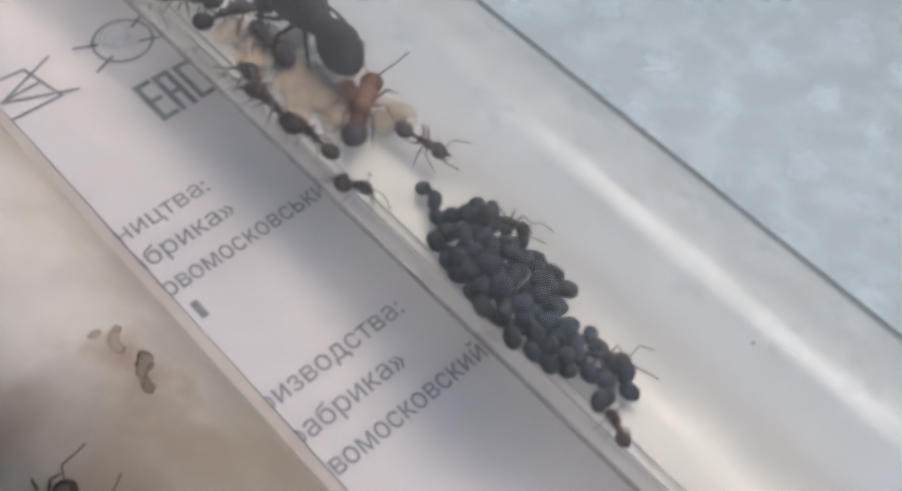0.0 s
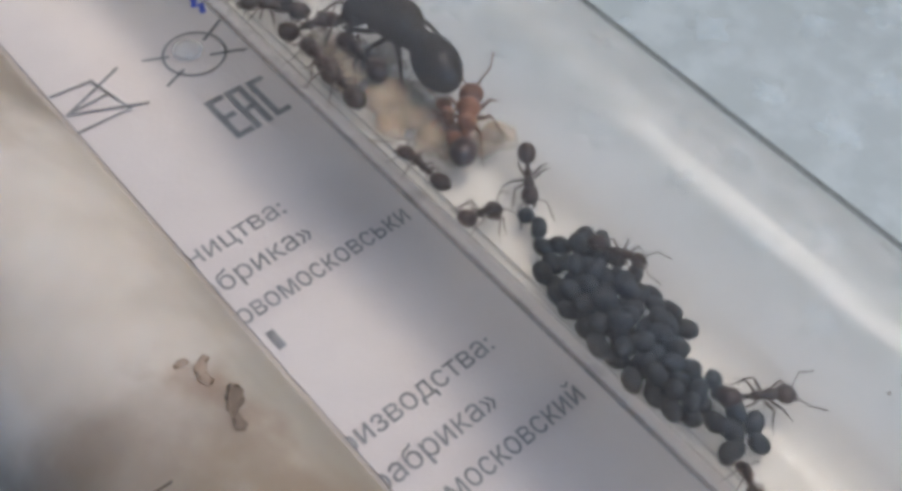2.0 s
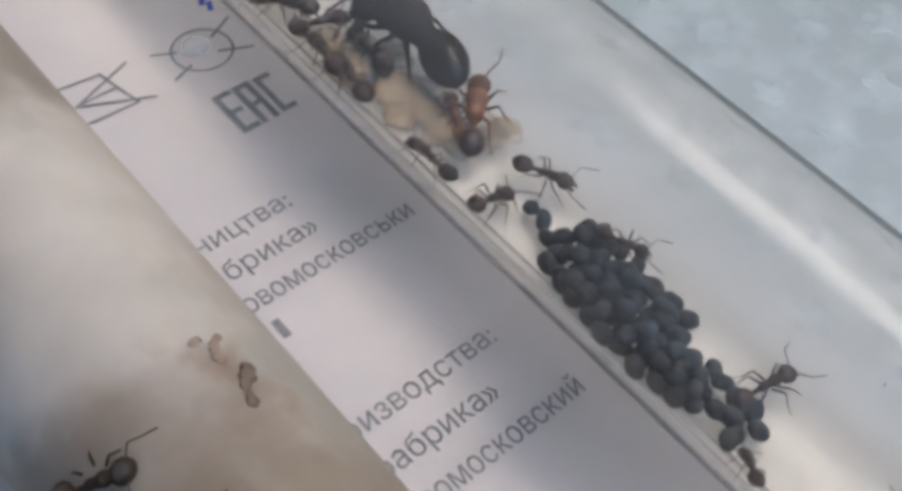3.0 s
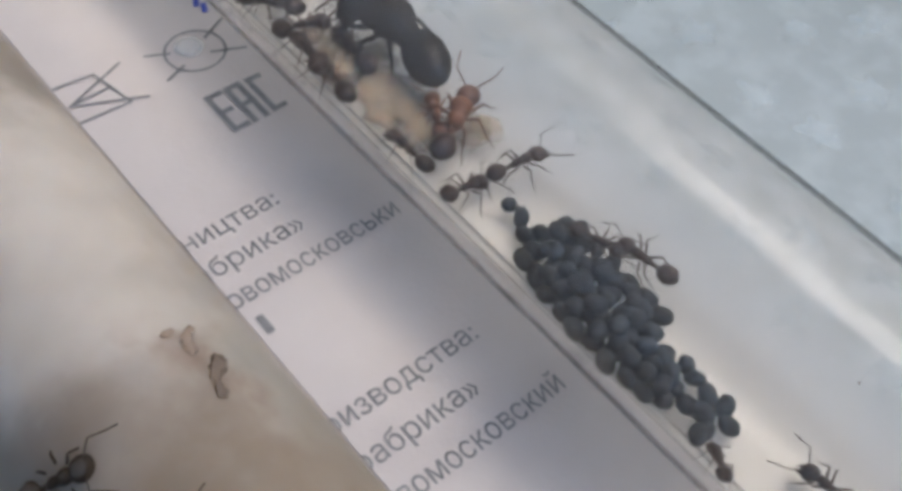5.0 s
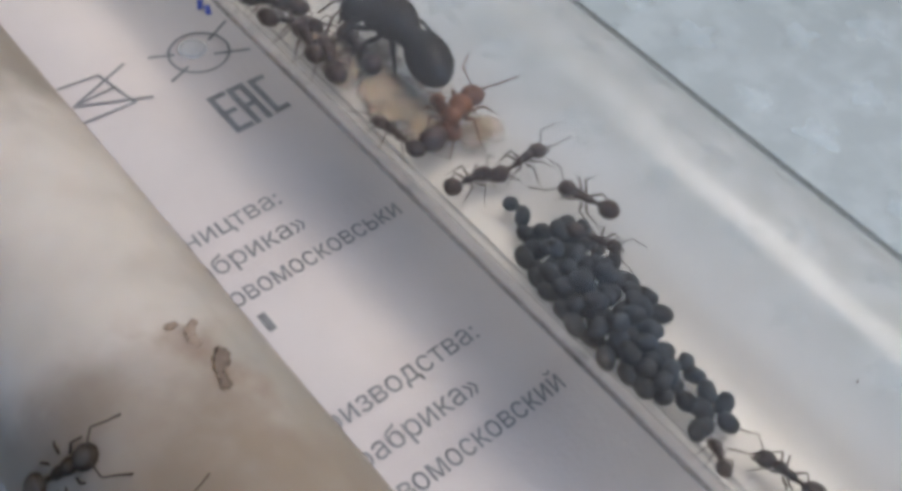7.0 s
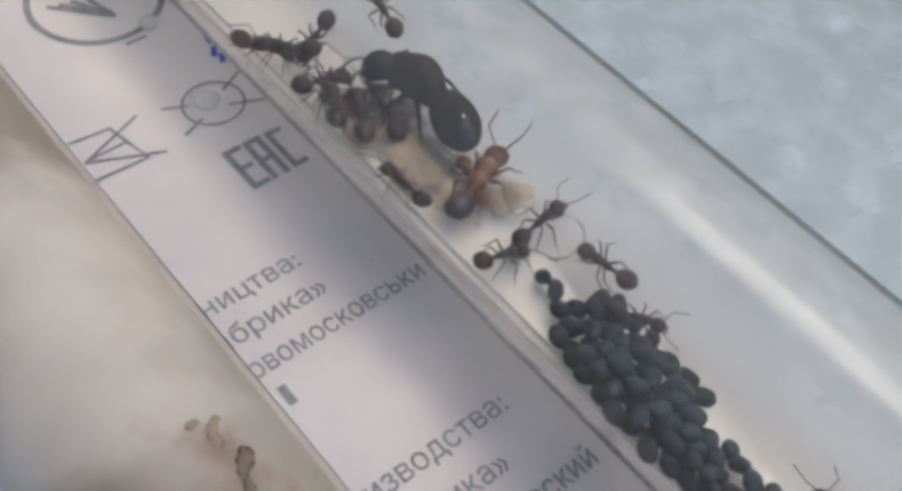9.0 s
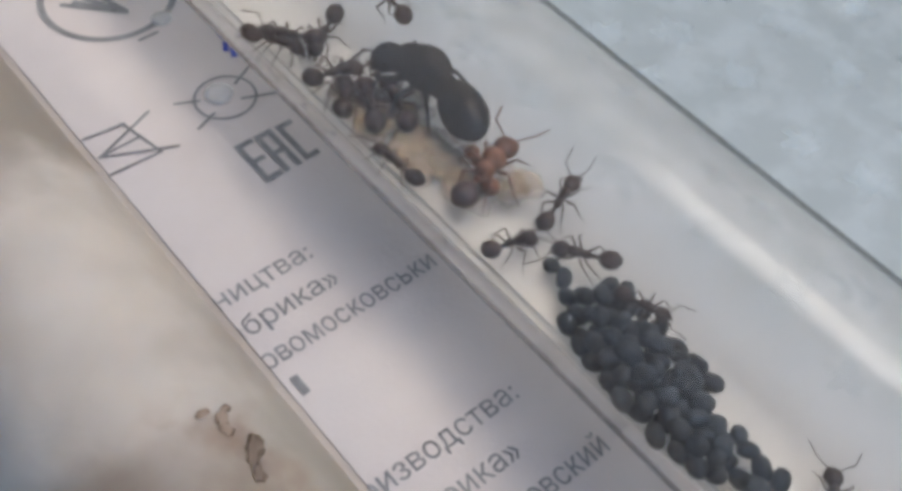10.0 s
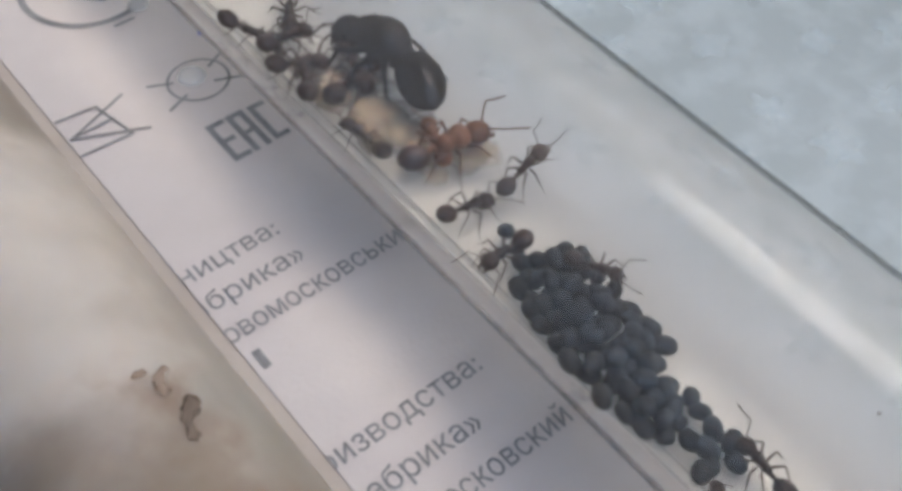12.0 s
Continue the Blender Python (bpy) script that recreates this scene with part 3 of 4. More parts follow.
# blue pen marks
strokes("pen_mark", [((14.0, 27.6), (14.3, 28.3)), ((13.8, 28.6), (14.2, 29.3)), ((14.4, 30.2), (14.6, 31.2))], 0.5, BLUE_INK)


def droplet(x, y, radius):
    bm = bmesh.new()
    bmesh.ops.create_uvsphere(bm, u_segments=28, v_segments=18, radius=1.0)
    for v in bm.verts:
        w = 1 + 0.10 * noise.noise(v.co * 1.3 + Vector((x, y, 0)))
        v.co = Vector((v.co.x * radius * w, v.co.y * radius * w, max(v.co.z, -0.06) * radius * 0.34)) * MM
    ob = part("water_droplet", bm, GLINT, m=pose(x * MM, y * MM, (0.33 + 0.02 * radius) * MM))
    tagged(ob, "small cloudy white dome painted as a glint on the paper", "droplet", "droplets on the paper")


# domes put where glints fall on the print, whitening it
droplet(10.4, 24.4, 1.2)
droplet(11.4, 35.0, 0.9)


# ---- ants ----
def limb_mesh(name, pts, radii):
    bm = bmesh.new()
    tube_along(bm, pts, radii, 6)
    me = bpy.data.meshes.new(name)
    bm.to_mesh(me)
    bm.free()
    me.materials.append(LEG)
    me.polygons.foreach_set("use_smooth", [True] * len(me.polygons))
    return me


def leg_mesh(s):
    """Thigh, shin and foot; the knee turns to the side s."""
    return limb_mesh("leg", [(0, 0, 0), (0.3, 0, 0.05), (0.78, 0.02 * s, 0.3), (0.83, 0.05 * s, 0.28), (1.16, 0.32 * s, -0.45), (1.21, 0.36 * s, -0.55), (1.58, 0.5 * s, -0.98)],
                     [0.07, 0.085, 0.055, 0.05, 0.042, 0.028, 0.018])


def antenna_mesh(s):
    """A straight shaft, then the whip at an elbow towards the side s."""
    return limb_mesh("antenna", [(0, 0, 0), (0.5, -0.08 * s, 0.25), (0.98, -0.16 * s, 0.36), (1.03, -0.14 * s, 0.36), (1.5, 0.16 * s, 0.1), (2.0, 0.42 * s, -0.15)],
                     [0.042, 0.038, 0.042, 0.036, 0.042, 0.05])


LEG_MES, ANT_MES = {s: leg_mesh(s) for s in (1, -1)}, {s: antenna_mesh(s) for s in (1, -1)}
LEG_SPOTS = [(0.62, 0.24, 48), (0.28, 0.28, 88), (-0.02, 0.25, 138), (0.62, -0.24, -48), (0.28, -0.28, -88), (-0.02, -0.25, -138)]


def ant_parts(root, skin, gaster_skin, leg_skin, head_skin, k=1.0, curl=0.0, head_turn=0.0, stout=1.0):
    """Head towards +x; the origin is the middle of the body, 1.1 mm over the ground."""
    S = Matrix.Scale(k, 4)
    bm = bmesh.new()
    ball(bm, (0, 0, 0), (0.62, 0.57, 0.46))
    ball(bm, (-0.18, 0.2, 0.02), (0.33, 0.27, 0.36))
    ball(bm, (-0.18, -0.2, 0.02), (0.33, 0.27, 0.36))
    hm = pose(1.5 * MM, 0, -0.05 * MM, 0, 18, head_turn)
    head = part("head", bm, head_skin, root, m=S @ hm)
    for s in (1, -1):
        bm = bmesh.new()
        tube_along(bm, [(0.42, 0.2 * s, -0.12), (0.68, 0.24 * s, -0.16), (0.86, 0.06 * s, -0.18)], [0.12, 0.1, 0.03], 6)
        part("mandible", bm, leg_skin, head)
        bm = bmesh.new()
        ball(bm, (0.12, 0.43 * s, 0.16), (0.12, 0.07, 0.1), 8, 6)
        part("eye", bm, CHITIN, head)
    bm = bmesh.new()
    tube_along(bm, [(1.28, 0, 0.0), (1.08, 0, 0.02), (0.92, 0, 0.06), (0.7, 0, 0.1), (0.46, 0, 0.09), (0.26, 0, 0.05), (0.08, 0, 0.06), (-0.14, 0, 0.05), (-0.34, 0, -0.02), (-0.5, 0, -0.07)],
               [0.12, 0.19, 0.30, 0.36, 0.33, 0.23, 0.27, 0.27, 0.20, 0.09], 14)
    part("thorax", bm, skin, root, m=S @ Matrix.Diagonal((1, stout, stout, 1)))
    bm = bmesh.new()
    tube_along(bm, [(-0.4, 0, -0.08), (-0.6, 0, -0.08), (-1.1, 0, -0.05)], [0.08, 0.065, 0.075], 8)
    ball(bm, (-0.58, 0, 0.02), (0.14, 0.16, 0.2), 10, 7)
    ball(bm, (-0.84, 0, 0.0), (0.15, 0.19, 0.19), 10, 7)
    part("petiole", bm, skin, root, m=S)
    bm = bmesh.new()
    vs = ball(bm, (0, 0, 0), (0.57, 0.62, 0.74), 20, 16, Matrix.Rotation(radians(90), 4, "Y"))
    for v in vs:
        t = v.co.x / (0.70 * MM)
        v.co.yz *= 1.0 - 0.10 * (t * 3.0 % 1.0) * 0.4 - (0.12 if t < -0.7 else 0.0)
    part("gaster", bm, gaster_skin, root, m=S @ pose(-1.55 * MM, 0, 0.02 * MM, 0, 10, curl))
    legs, antennae = [], []
    for x, y, a in LEG_SPOTS:
        ob = new("leg", LEG_MES[(1 if y > 0 else -1) * (-1 if x > 0.5 else 1)])
        ob.parent = root
        a2 = a + random.uniform(-13, 13)
        ob.matrix_basis = S @ pose(x * MM, y * MM, -0.12 * MM, 0, random.uniform(-8, 6), a2)
        ob.material_slots[0].link = "OBJECT"
        ob.material_slots[0].material = leg_skin
        legs.append((ob, x, y, a2))
    for s in (1, -1):
        ob = new("antenna", ANT_MES[-s])
        ob.parent = root
        a2 = head_turn + s * random.uniform(28, 55)
        ob.matrix_basis = S @ pose(1.78 * MM, 0.18 * s * MM, 0.1 * MM, 0, random.uniform(-10, 15), a2)
        ob.material_slots[0].link = "OBJECT"
        ob.material_slots[0].material = leg_skin
        antennae.append((ob, s, a2))
    return legs, antennae


def on_wall(x, y, turn, lift=1.1, tilt=0.0):
    """A pose on the inner wall of the ants' tube: feet on the glass, heading turn degrees from +x."""
    r = R_IN - lift
    s = max(-0.95, min(0.95, (x - AX) / r))
    up = Vector((-s, 0, math.sqrt(1 - s * s)))
    p = Vector((AX + r * s, y, AZ - r * math.sqrt(1 - s * s)))
    f = Vector((math.cos(radians(turn)), math.sin(radians(turn)), 0))
    f.z = -(f.x * up.x) / up.z
    f.normalize()
    side = up.cross(f)
    m = Matrix((f, side, up)).transposed().to_4x4()
    return Matrix.Translation(p * MM) @ m @ pose(0, 0, 0, tilt, 0, 0)


def on_cotton(x, y, turn, lift=0.42):
    """A pose on the outside of the cotton wad."""
    r = LR - 1.0 + lift
    s = max(-0.98, min(0.98, (x - LX) / r))
    up = Vector((s, 0, math.sqrt(1 - s * s)))
    f = Vector((math.cos(radians(turn)), math.sin(radians(turn)), 0))
    f.z = -(f.x * up.x) / up.z
    f.normalize()
    m = Matrix((f, up.cross(f), up)).transposed().to_4x4()
    return Matrix.Translation(Vector((LX + r * s, y, LZ + r * math.sqrt(1 - s * s))) * MM) @ m


ANTS = {}


def worker(key, label, rows, k=1.0, lift=1.1, curl=0.0, head_turn=0.0, skins=(CHITIN, CHITIN, LEG, CHITIN), steps=(), tilt=0.0, stout=1.0, group="worker ants in the tube", place=on_wall):
    root = empty("ant")
    tagged(root, label, "ant", group)
    legs, antennae = ant_parts(root, *skins, k, curl, head_turn, stout)
    if len(rows) == 1:          # those that stay put still fidget a little
        rnd = random.Random(key)
        t0, x0, y0, a0 = rows[0]
        rows = [(i * 1.0, x0 + rnd.uniform(-0.12, 0.12), y0 + rnd.uniform(-0.12, 0.12), a0 + rnd.uniform(-5, 5)) for i in range(13)]
    poses = [(t, place(x, y, a, lift, tilt) if place is on_wall else place(x, y, a)) for t, x, y, a in rows]
    root.matrix_basis = poses[0][1]
    ANTS[key] = (root, poses, legs, antennae, k, steps)


worker("E", "dark brown worker ant roaming beside the seed heap",
       ((0.0, 16.16, -7.23, -81), (0.5, 16.12, -7.1, -83), (1.0, 15.54, -7.47, -159), (1.5, 15.23, -7.5, -179), (2.0, 15.83, -7.95, -129), (2.5, 16.21, -8.75, -80), (3.0, 16.07, -8.71, -71), (5.0, 16.19, -8.04, -20), (5.5, 16.52, -8.25, -20), (6.0, 16.43, -8.37, -24), (6.5, 16.33, -8.29, -20), (7.0, 16.23, -8.04, -10), (7.5, 16.1, -7.69, -8), (7.7, 15.94, -7.47, -7), (9.5, 16.51, -7.01, 5), (10.0, 17.02, -7.11, 12), (10.5, 17.28, -7.46, 1), (11.0, 17.37, -7.76, -7), (11.5, 17.23, -7.49, -1), (12.0, 17.28, -7.56, -1)), k=1.0, steps=(0.0, 7.5))
worker("D", "dark brown worker ant near the first seeds",
       ((0.0, 9.15, -8.32, 5), (0.5, 9.54, -8.55, 14), (1.0, 10.19, -8.32, 17), (1.5, 11.07, -8.53, 9), (2.0, 11.03, -8.68, 5), (2.5, 11.46, -8.55, -3), (3.0, 11.83, -8.31, 2), (5.0, 12.07, -7.56, 3), (5.5, 12.71, -7.09, 8), (6.0, 12.62, -7.05, 8), (6.5, 12.73, -7.14, 3), (7.0, 12.66, -7.14, 2), (7.5, 12.6, -7.23, -1), (7.7, 12.19, -7.24, 4), (9.5, 12.72, -7.52, -11), (10.0, 12.62, -7.43, -8), (10.5, 12.73, -7.42, -10), (11.0, 12.56, -7.54, -7), (11.5, 12.63, -7.23, -5), (12.0, 12.92, -7.27, -5)), k=1.02, steps=(0.0, 2.0))
worker("C", "dark brown worker ant beside the tube wall",
       ((0.0, 10.2, -3.01, 90), (0.5, 9.92, -3.91, 95), (1.0, 10.2, -3.88, 103), (1.5, 10.15, -4.16, 102), (2.0, 10.35, -3.92, 93), (2.5, 10.33, -3.98, 92), (3.0, 10.49, -3.86, 91), (5.0, 10.87, -3.25, 91), (5.5, 10.92, -3.06, 91), (6.0, 10.78, -2.72, 94), (6.5, 10.92, -2.16, 98), (7.0, 10.86, -1.81, 99), (7.5, 11.22, -1.82, 97), (7.7, 10.17, -2.19, 95), (9.5, 11.1, 1.19, 92), (10.0, 10.62, 1.45, 95), (10.5, 11.14, 1.41, 83), (11.0, 11.15, 1.9, 83), (11.5, 10.89, 1.41, 91), (12.0, 11.19, 0.95, 97)), k=1.02, curl=14)
worker("B", "orange-brown young worker ant with a dark gaster on the brood",
       ((0.0, 14.77, -2.69, 34), (0.5, 15.04, -3.01, 34), (1.0, 15.28, -2.8, 40), (1.5, 15.08, -3.02, 39), (2.0, 15.3, -2.65, 42), (2.5, 15.75, -2.36, 45), (3.0, 15.54, -2.52, 43), (5.0, 15.09, -3.07, 28), (5.5, 15.13, -3.03, 27), (6.0, 15.06, -2.98, 20), (6.5, 15.12, -2.78, 17), (7.0, 15.04, -2.6, 15), (7.5, 15.23, -2.43, 14), (7.7, 14.8, -2.08, 18), (9.5, 15.08, -2.37, 18), (10.0, 14.98, -2.3, 14), (10.5, 15.0, -2.32, 11), (11.0, 14.89, -2.59, 8), (11.5, 14.76, -2.34, 4), (12.0, 14.87, -2.86, -14)), k=1.5, lift=1.8, skins=(CALLOW, CALLOW_GASTER, CALLOW_HEAD, CALLOW_HEAD), curl=-8, stout=1.6)
worker("B2", "pale orange freshly hatched young ant under its nestmate",
       ((0, 14.91, -1.46, 63), (2, 14.91, -1.46, 63), (5, 14.78, -1.42, 61), (7, 15.07, -1.75, 69), (10, 15.19, -1.64, 73), (12, 14.96, -1.68, 70)), k=1.0, lift=1.15, skins=(CALLOW, CALLOW, CALLOW, CALLOW), curl=12, stout=1.25)
worker("G", "dark brown worker ant walking along the seed heap",
       ((0.0, 13.2, -26.6, -50), (1.5, 14.37, -26.35, -43), (2.0, 15.08, -27.53, -38), (2.5, 14.98, -28.89, -62), (3.0, 15.31, -27.88, -13), (5.0, 17.05, -18.85, 96), (5.5, 17.23, -19.01, 88), (6.0, 17.44, -18.53, 80), (6.5, 17.72, -16.08, 83), (7.0, 17.33, -13.25, 102), (7.5, 17.39, -12.15, 92), (7.7, 17.38, -12.27, 91), (9.5, 16.44, -11.91, 106), (10.0, 15.75, -10.93, 120), (10.5, 15.57, -10.28, 120), (11.0, 15.1, -11.27, 150), (11.5, 13.88, -10.73, 171), (12.0, 12.57, -11.39, 187)), k=1.05, steps=(1.0, 11.8))
worker("I", "dark brown worker ant coming towards the seeds",
       ((0.0, 14.6, -44.0, 95), (3.0, 14.4, -39.5, 95), (5.0, 14.42, -35.69, 95), (5.5, 14.66, -35.47, 98), (6.0, 13.2, -34.98, 109), (6.5, 13.1, -34.55, 102), (7.0, 13.06, -33.76, 102), (7.5, 13.67, -33.22, 98), (9.5, 14.78, -31.18, 40), (10.0, 14.89, -31.16, 40), (10.5, 14.17, -30.54, 22), (11.0, 14.49, -30.76, 65), (11.5, 13.75, -30.43, 78), (12.0, 13.86, -30.65, 82)), k=1.0, steps=(3.0, 11.5))
worker("H", "dark worker ant at the tail of the seeds",
       ((7.0, 9.79, -30.72, 47),), k=0.8)
worker("F", "dark worker ant resting on top of the seed heap",
       ((5.0, 15.04, -16.23, -70),), k=0.85, lift=2.6)
worker("J", "dark brown worker ant nursing the brood",
       ((0, 13.9, 6.6, 84), (2, 13.96, 6.64, 86), (3.2, 14, 6.75, 82), (5, 14.06, 6.82, 84), (7, 14.2, 6.8, 83), (7.7, 14.3, 6.6, 78), (10, 14.5, 6.32, 71), (11, 14.7, 6.6, 76), (12, 14.88, 7.02, 74),), k=1.22, lift=1.45)
worker("K", "dark brown worker ant nursing the brood",
       ((0, 8.73, -0.6, 89), (0.5, 8.73, -0.49, 89), (1, 8.62, 0.07, 88), (1.5, 9.96, 2.9, 70), (2, 10.7, 4.8, 79), (2.5, 10.6, 4.7, 82), (3, 10.7, 4.7, 76), (5, 10.5, 4.45, 78), (6, 10.8, 5.2, 74), (7, 11.6, 6.6, 64), (7.7, 12, 7, 66), (9.5, 12.8, 7.2, 58), (10, 12.85, 7.3, 62), (10.5, 12.9, 6.9, 60), (11, 13.2, 6.6, 45), (11.5, 13.8, 6.4, 25), (12, 14, 6.1, 15),), k=1.3, lift=1.45)
worker("L", "dark brown worker ant nursing the brood",
       ((0, 9.82, 3.2, 61), (0.5, 9.82, 3.35, 61), (1, 11.2, 6.6, 73), (1.5, 11.2, 7, 79), (2.5, 10.6, 7.4, 72), (5, 10.6, 7.4, 75), (7, 11.2, 8.8, 70), (9.5, 11.5, 8.6, 55), (10, 11.6, 8.6, 51), (11, 11.2, 7.8, 58), (12, 10.9, 7.2, 60),), k=1.2, lift=1.45)
worker("M", "dark brown worker ant by the tube wall",
       ((0, 12.9, 10.9, 2), (2, 12.87, 10.88, -1), (5, 12.38, 10.53, 1), (6, 12, 10.8, -8), (7, 11.6, 11.2, -20), (7.7, 11.8, 11.2, -14), (9.5, 12.5, 11, 2), (10, 12.56, 11.04, 0), (11, 12.1, 10, -6), (12, 11.71, 9.2, -4),), k=1.2, lift=1.45)
worker("N", "dark brown worker ant roaming near the queen",
       ((0, 11.75, 13.5, 150), (7.5, 11.8, 13.6, 150), (9.5, 12.3, 15.7, 155), (10, 12.3, 15.8, 150), (11, 12.5, 13.9, 80), (12, 12.65, 12.21, 7),), k=1.15, lift=1.5)
worker("O", "dark worker ant behind the queen",
       ((0, 14.9, 15.4, -150), (9.5, 14.9, 15.4, -153), (10, 14.85, 15.28, -151), (11, 14.9, 15.3, -138), (12, 15, 15.2, -125),), k=1.15)
worker("P", "dark worker ant behind the queen",
       ((0, 10.9, 15.9, -28), (9.5, 10.9, 15.9, -30), (10.5, 10.9, 15.6, -34), (12, 10.8, 13.8, -60),), k=1.15)
worker("Q", "dark worker ant behind the queen",
       ((9.5, 19.12, 12.96, 80),), k=1.15)
worker("X", "dark worker ant walking on the stained cotton wool",
       ((0, -17, -14, -30), (2, -17, -13.2, -32), (3, -17.2, -10.9, -35), (5, -17.7, -10.9, -35), (6, -17.9, -10.9, -38), (7, -17.7, -10.9, -32), (7.7, -17.5, -11.5, -30), (9.5, -17, -16, -20), (12, -17, -16, -20)), k=1.25, skins=(HAZED, HAZED, HAZED, HAZED), group="worker ants on the cotton", place=on_cotton)
worker("Y", "dark worker ant half hidden on the stained cotton wool",
       ((0.0, -15.6, -18.6, 20),), k=1.0, skins=(HAZED, HAZED, HAZED, HAZED), group="worker ants on the cotton", place=on_cotton)


QX, QY, QA = 16.19, 5.97, 95


def queen():
    root = empty("queen_ant", on_wall(QX, QY, QA, 2.0, 18))
    tagged(root, "large glossy black queen ant beside the brood", "ant")
    bm = bmesh.new()
    ball(bm, (0, 0, 0), (1.3, 1.15, 0.95), 20, 14)
    ball(bm, (-0.3, 0.42, 0), (0.75, 0.6, 0.75))
    ball(bm, (-0.3, -0.42, 0), (0.75, 0.6, 0.75))
    head = part("head", bm, QUEEN, root, m=pose(3.75 * MM, -0.25 * MM, -0.3 * MM, 0, 30, 62))
    for s in (1, -1):
        bm = bmesh.new()
        tube_along(bm, [(0.85, 0.4 * s, -0.25), (1.35, 0.5 * s, -0.3), (1.7, 0.12 * s, -0.34)], [0.26, 0.22, 0.06], 8)
        part("mandible", bm, QUEEN, head)
        bm = bmesh.new()
        ball(bm, (0.25, 0.92 * s, 0.3), (0.28, 0.14, 0.22), 10, 8)
        part("eye", bm, QUEEN, head)
    bm = bmesh.new()
    ball(bm, (1.85, -0.95, 0.05), (1.4, 1.4, 1.4), 24, 16)
    ball(bm, (0.5, -1.1, 0.3), (1.9, 1.68, 1.6), 24, 16)
    ball(bm, (-1.0, -0.95, 0.0), (1.2, 1.05, 1.15), 20, 14)
    tube_along(bm, [(3.1, -0.4, -0.2), (2.3, -0.8, 0)], [0.4, 0.6], 10)
    part("thorax", bm, QUEEN, root)
    bm = bmesh.new()
    ball(bm, (0.3, -1.1, 1.78), (0.8, 0.75, 0.18))
    ball(bm, (-0.85, -0.97, 1.08), (0.36, 0.5, 0.2))
    part("scutellum", bm, QUEEN, root)
    bm = bmesh.new()
    tube_along(bm, [(-1.6, -0.85, -0.3), (-2.0, -0.75, -0.25), (-2.7, -0.5, -0.1)], [0.5, 0.45, 0.5], 10)
    ball(bm, (-1.95, -0.8, 0.1), (0.36, 0.5, 0.6))
    ball(bm, (-2.35, -0.65, 0.1), (0.4, 0.55, 0.6))
    part("petiole", bm, QUEEN, root)
    bm = bmesh.new()
    vs = ball(bm, (0, 0, 0), (1.62, 1.62, 2.65), 32, 28, Matrix.Rotation(radians(90), 4, "Y"))
    gaster = part("gaster", bm, QUEEN, root, "glossy black gaster", m=pose(-4.0 * MM, -0.1 * MM, 0.2 * MM, 0, 6, -24))
    for e in (-0.9, 0.1, 1.0):
        bm = bmesh.new()
        r = math.sqrt(1 - (e / 2.65) ** 2)
        n = 36
        ra = [bm.verts.new(((e + 0.05) * MM, 1.625 * r * math.cos(2 * math.pi * k / n) * MM, 1.625 * r * math.sin(2 * math.pi * k / n) * MM)) for k in range(n)]
        rb = [bm.verts.new(((e - 0.05) * MM, 1.635 * r * math.cos(2 * math.pi * k / n) * MM, 1.635 * r * math.sin(2 * math.pi * k / n) * MM)) for k in range(n)]
        for k in range(n):
            bm.faces.new((ra[k], ra[(k + 1) % n], rb[(k + 1) % n], rb[k]))
        part("tergite_edge", bm, QUEEN, gaster)
    for x, y, a in ((1.5, 0.1, 62), (0.5, 0.2, 98), (-0.5, 0.1, 140), (1.7, -1.3, -40), (0.6, -1.5, -150), (-0.6, -1.5, -160)):
        bm = bmesh.new()
        tube_along(bm, [(0, 0, -0.4), (0.6, 0, -0.3), (1.7, 0, 0.3), (1.8, 0, 0.25), (2.9, 0, -0.9), (3.0, 0, -1.0), (3.8, 0, -1.7)],
                   [0.24, 0.22, 0.16, 0.15, 0.11, 0.08, 0.04], 8)
        part("leg", bm, QUEEN, root, m=pose(x * MM, y * MM, 0, 0, 4, a))
    for s in (1, -1):
        bm = bmesh.new()
        tube_along(bm, [(0, 0, 0), (0.9, 0, 0.35), (1.3, 0, 0.3), (2.3, 0, -0.3), (2.9, 0, -0.7)], [0.1, 0.09, 0.1, 0.09, 0.1], 6)
        part("antenna", bm, LEG, root, m=pose(4.1 * MM, (0.25 + 0.4 * s) * MM, 0, 0, 15, 66 + 34 * s))


queen()


# ---- brood ----
def larva_mesh(i):
    rnd = random.Random(i)
    bm = bmesh.new()
    bend = rnd.uniform(0.5, 1.3)
    pts, radii = [], []
    for k in range(9):
        a = -bend + 2 * bend * k / 8
        pts.append((0.75 / bend * (math.cos(a) - math.cos(bend) * 0.5) - 0.3, 0.75 / bend * math.sin(a), 0))
        radii.append(0.5 * math.sqrt(max(0.02, 1 - (abs(k - 3.4) / 5.2) ** 2)) * (1.0 if k else 0.55) )
    tube_along(bm, pts, radii, 14)
    me = bpy.data.meshes.new("larva")
    bm.to_mesh(me)
    bm.free()
    me.materials.append(LARVA)
    me.polygons.foreach_set("use_smooth", [True] * len(me.polygons))
    return me


LARVAE = [larva_mesh(i) for i in range(5)]


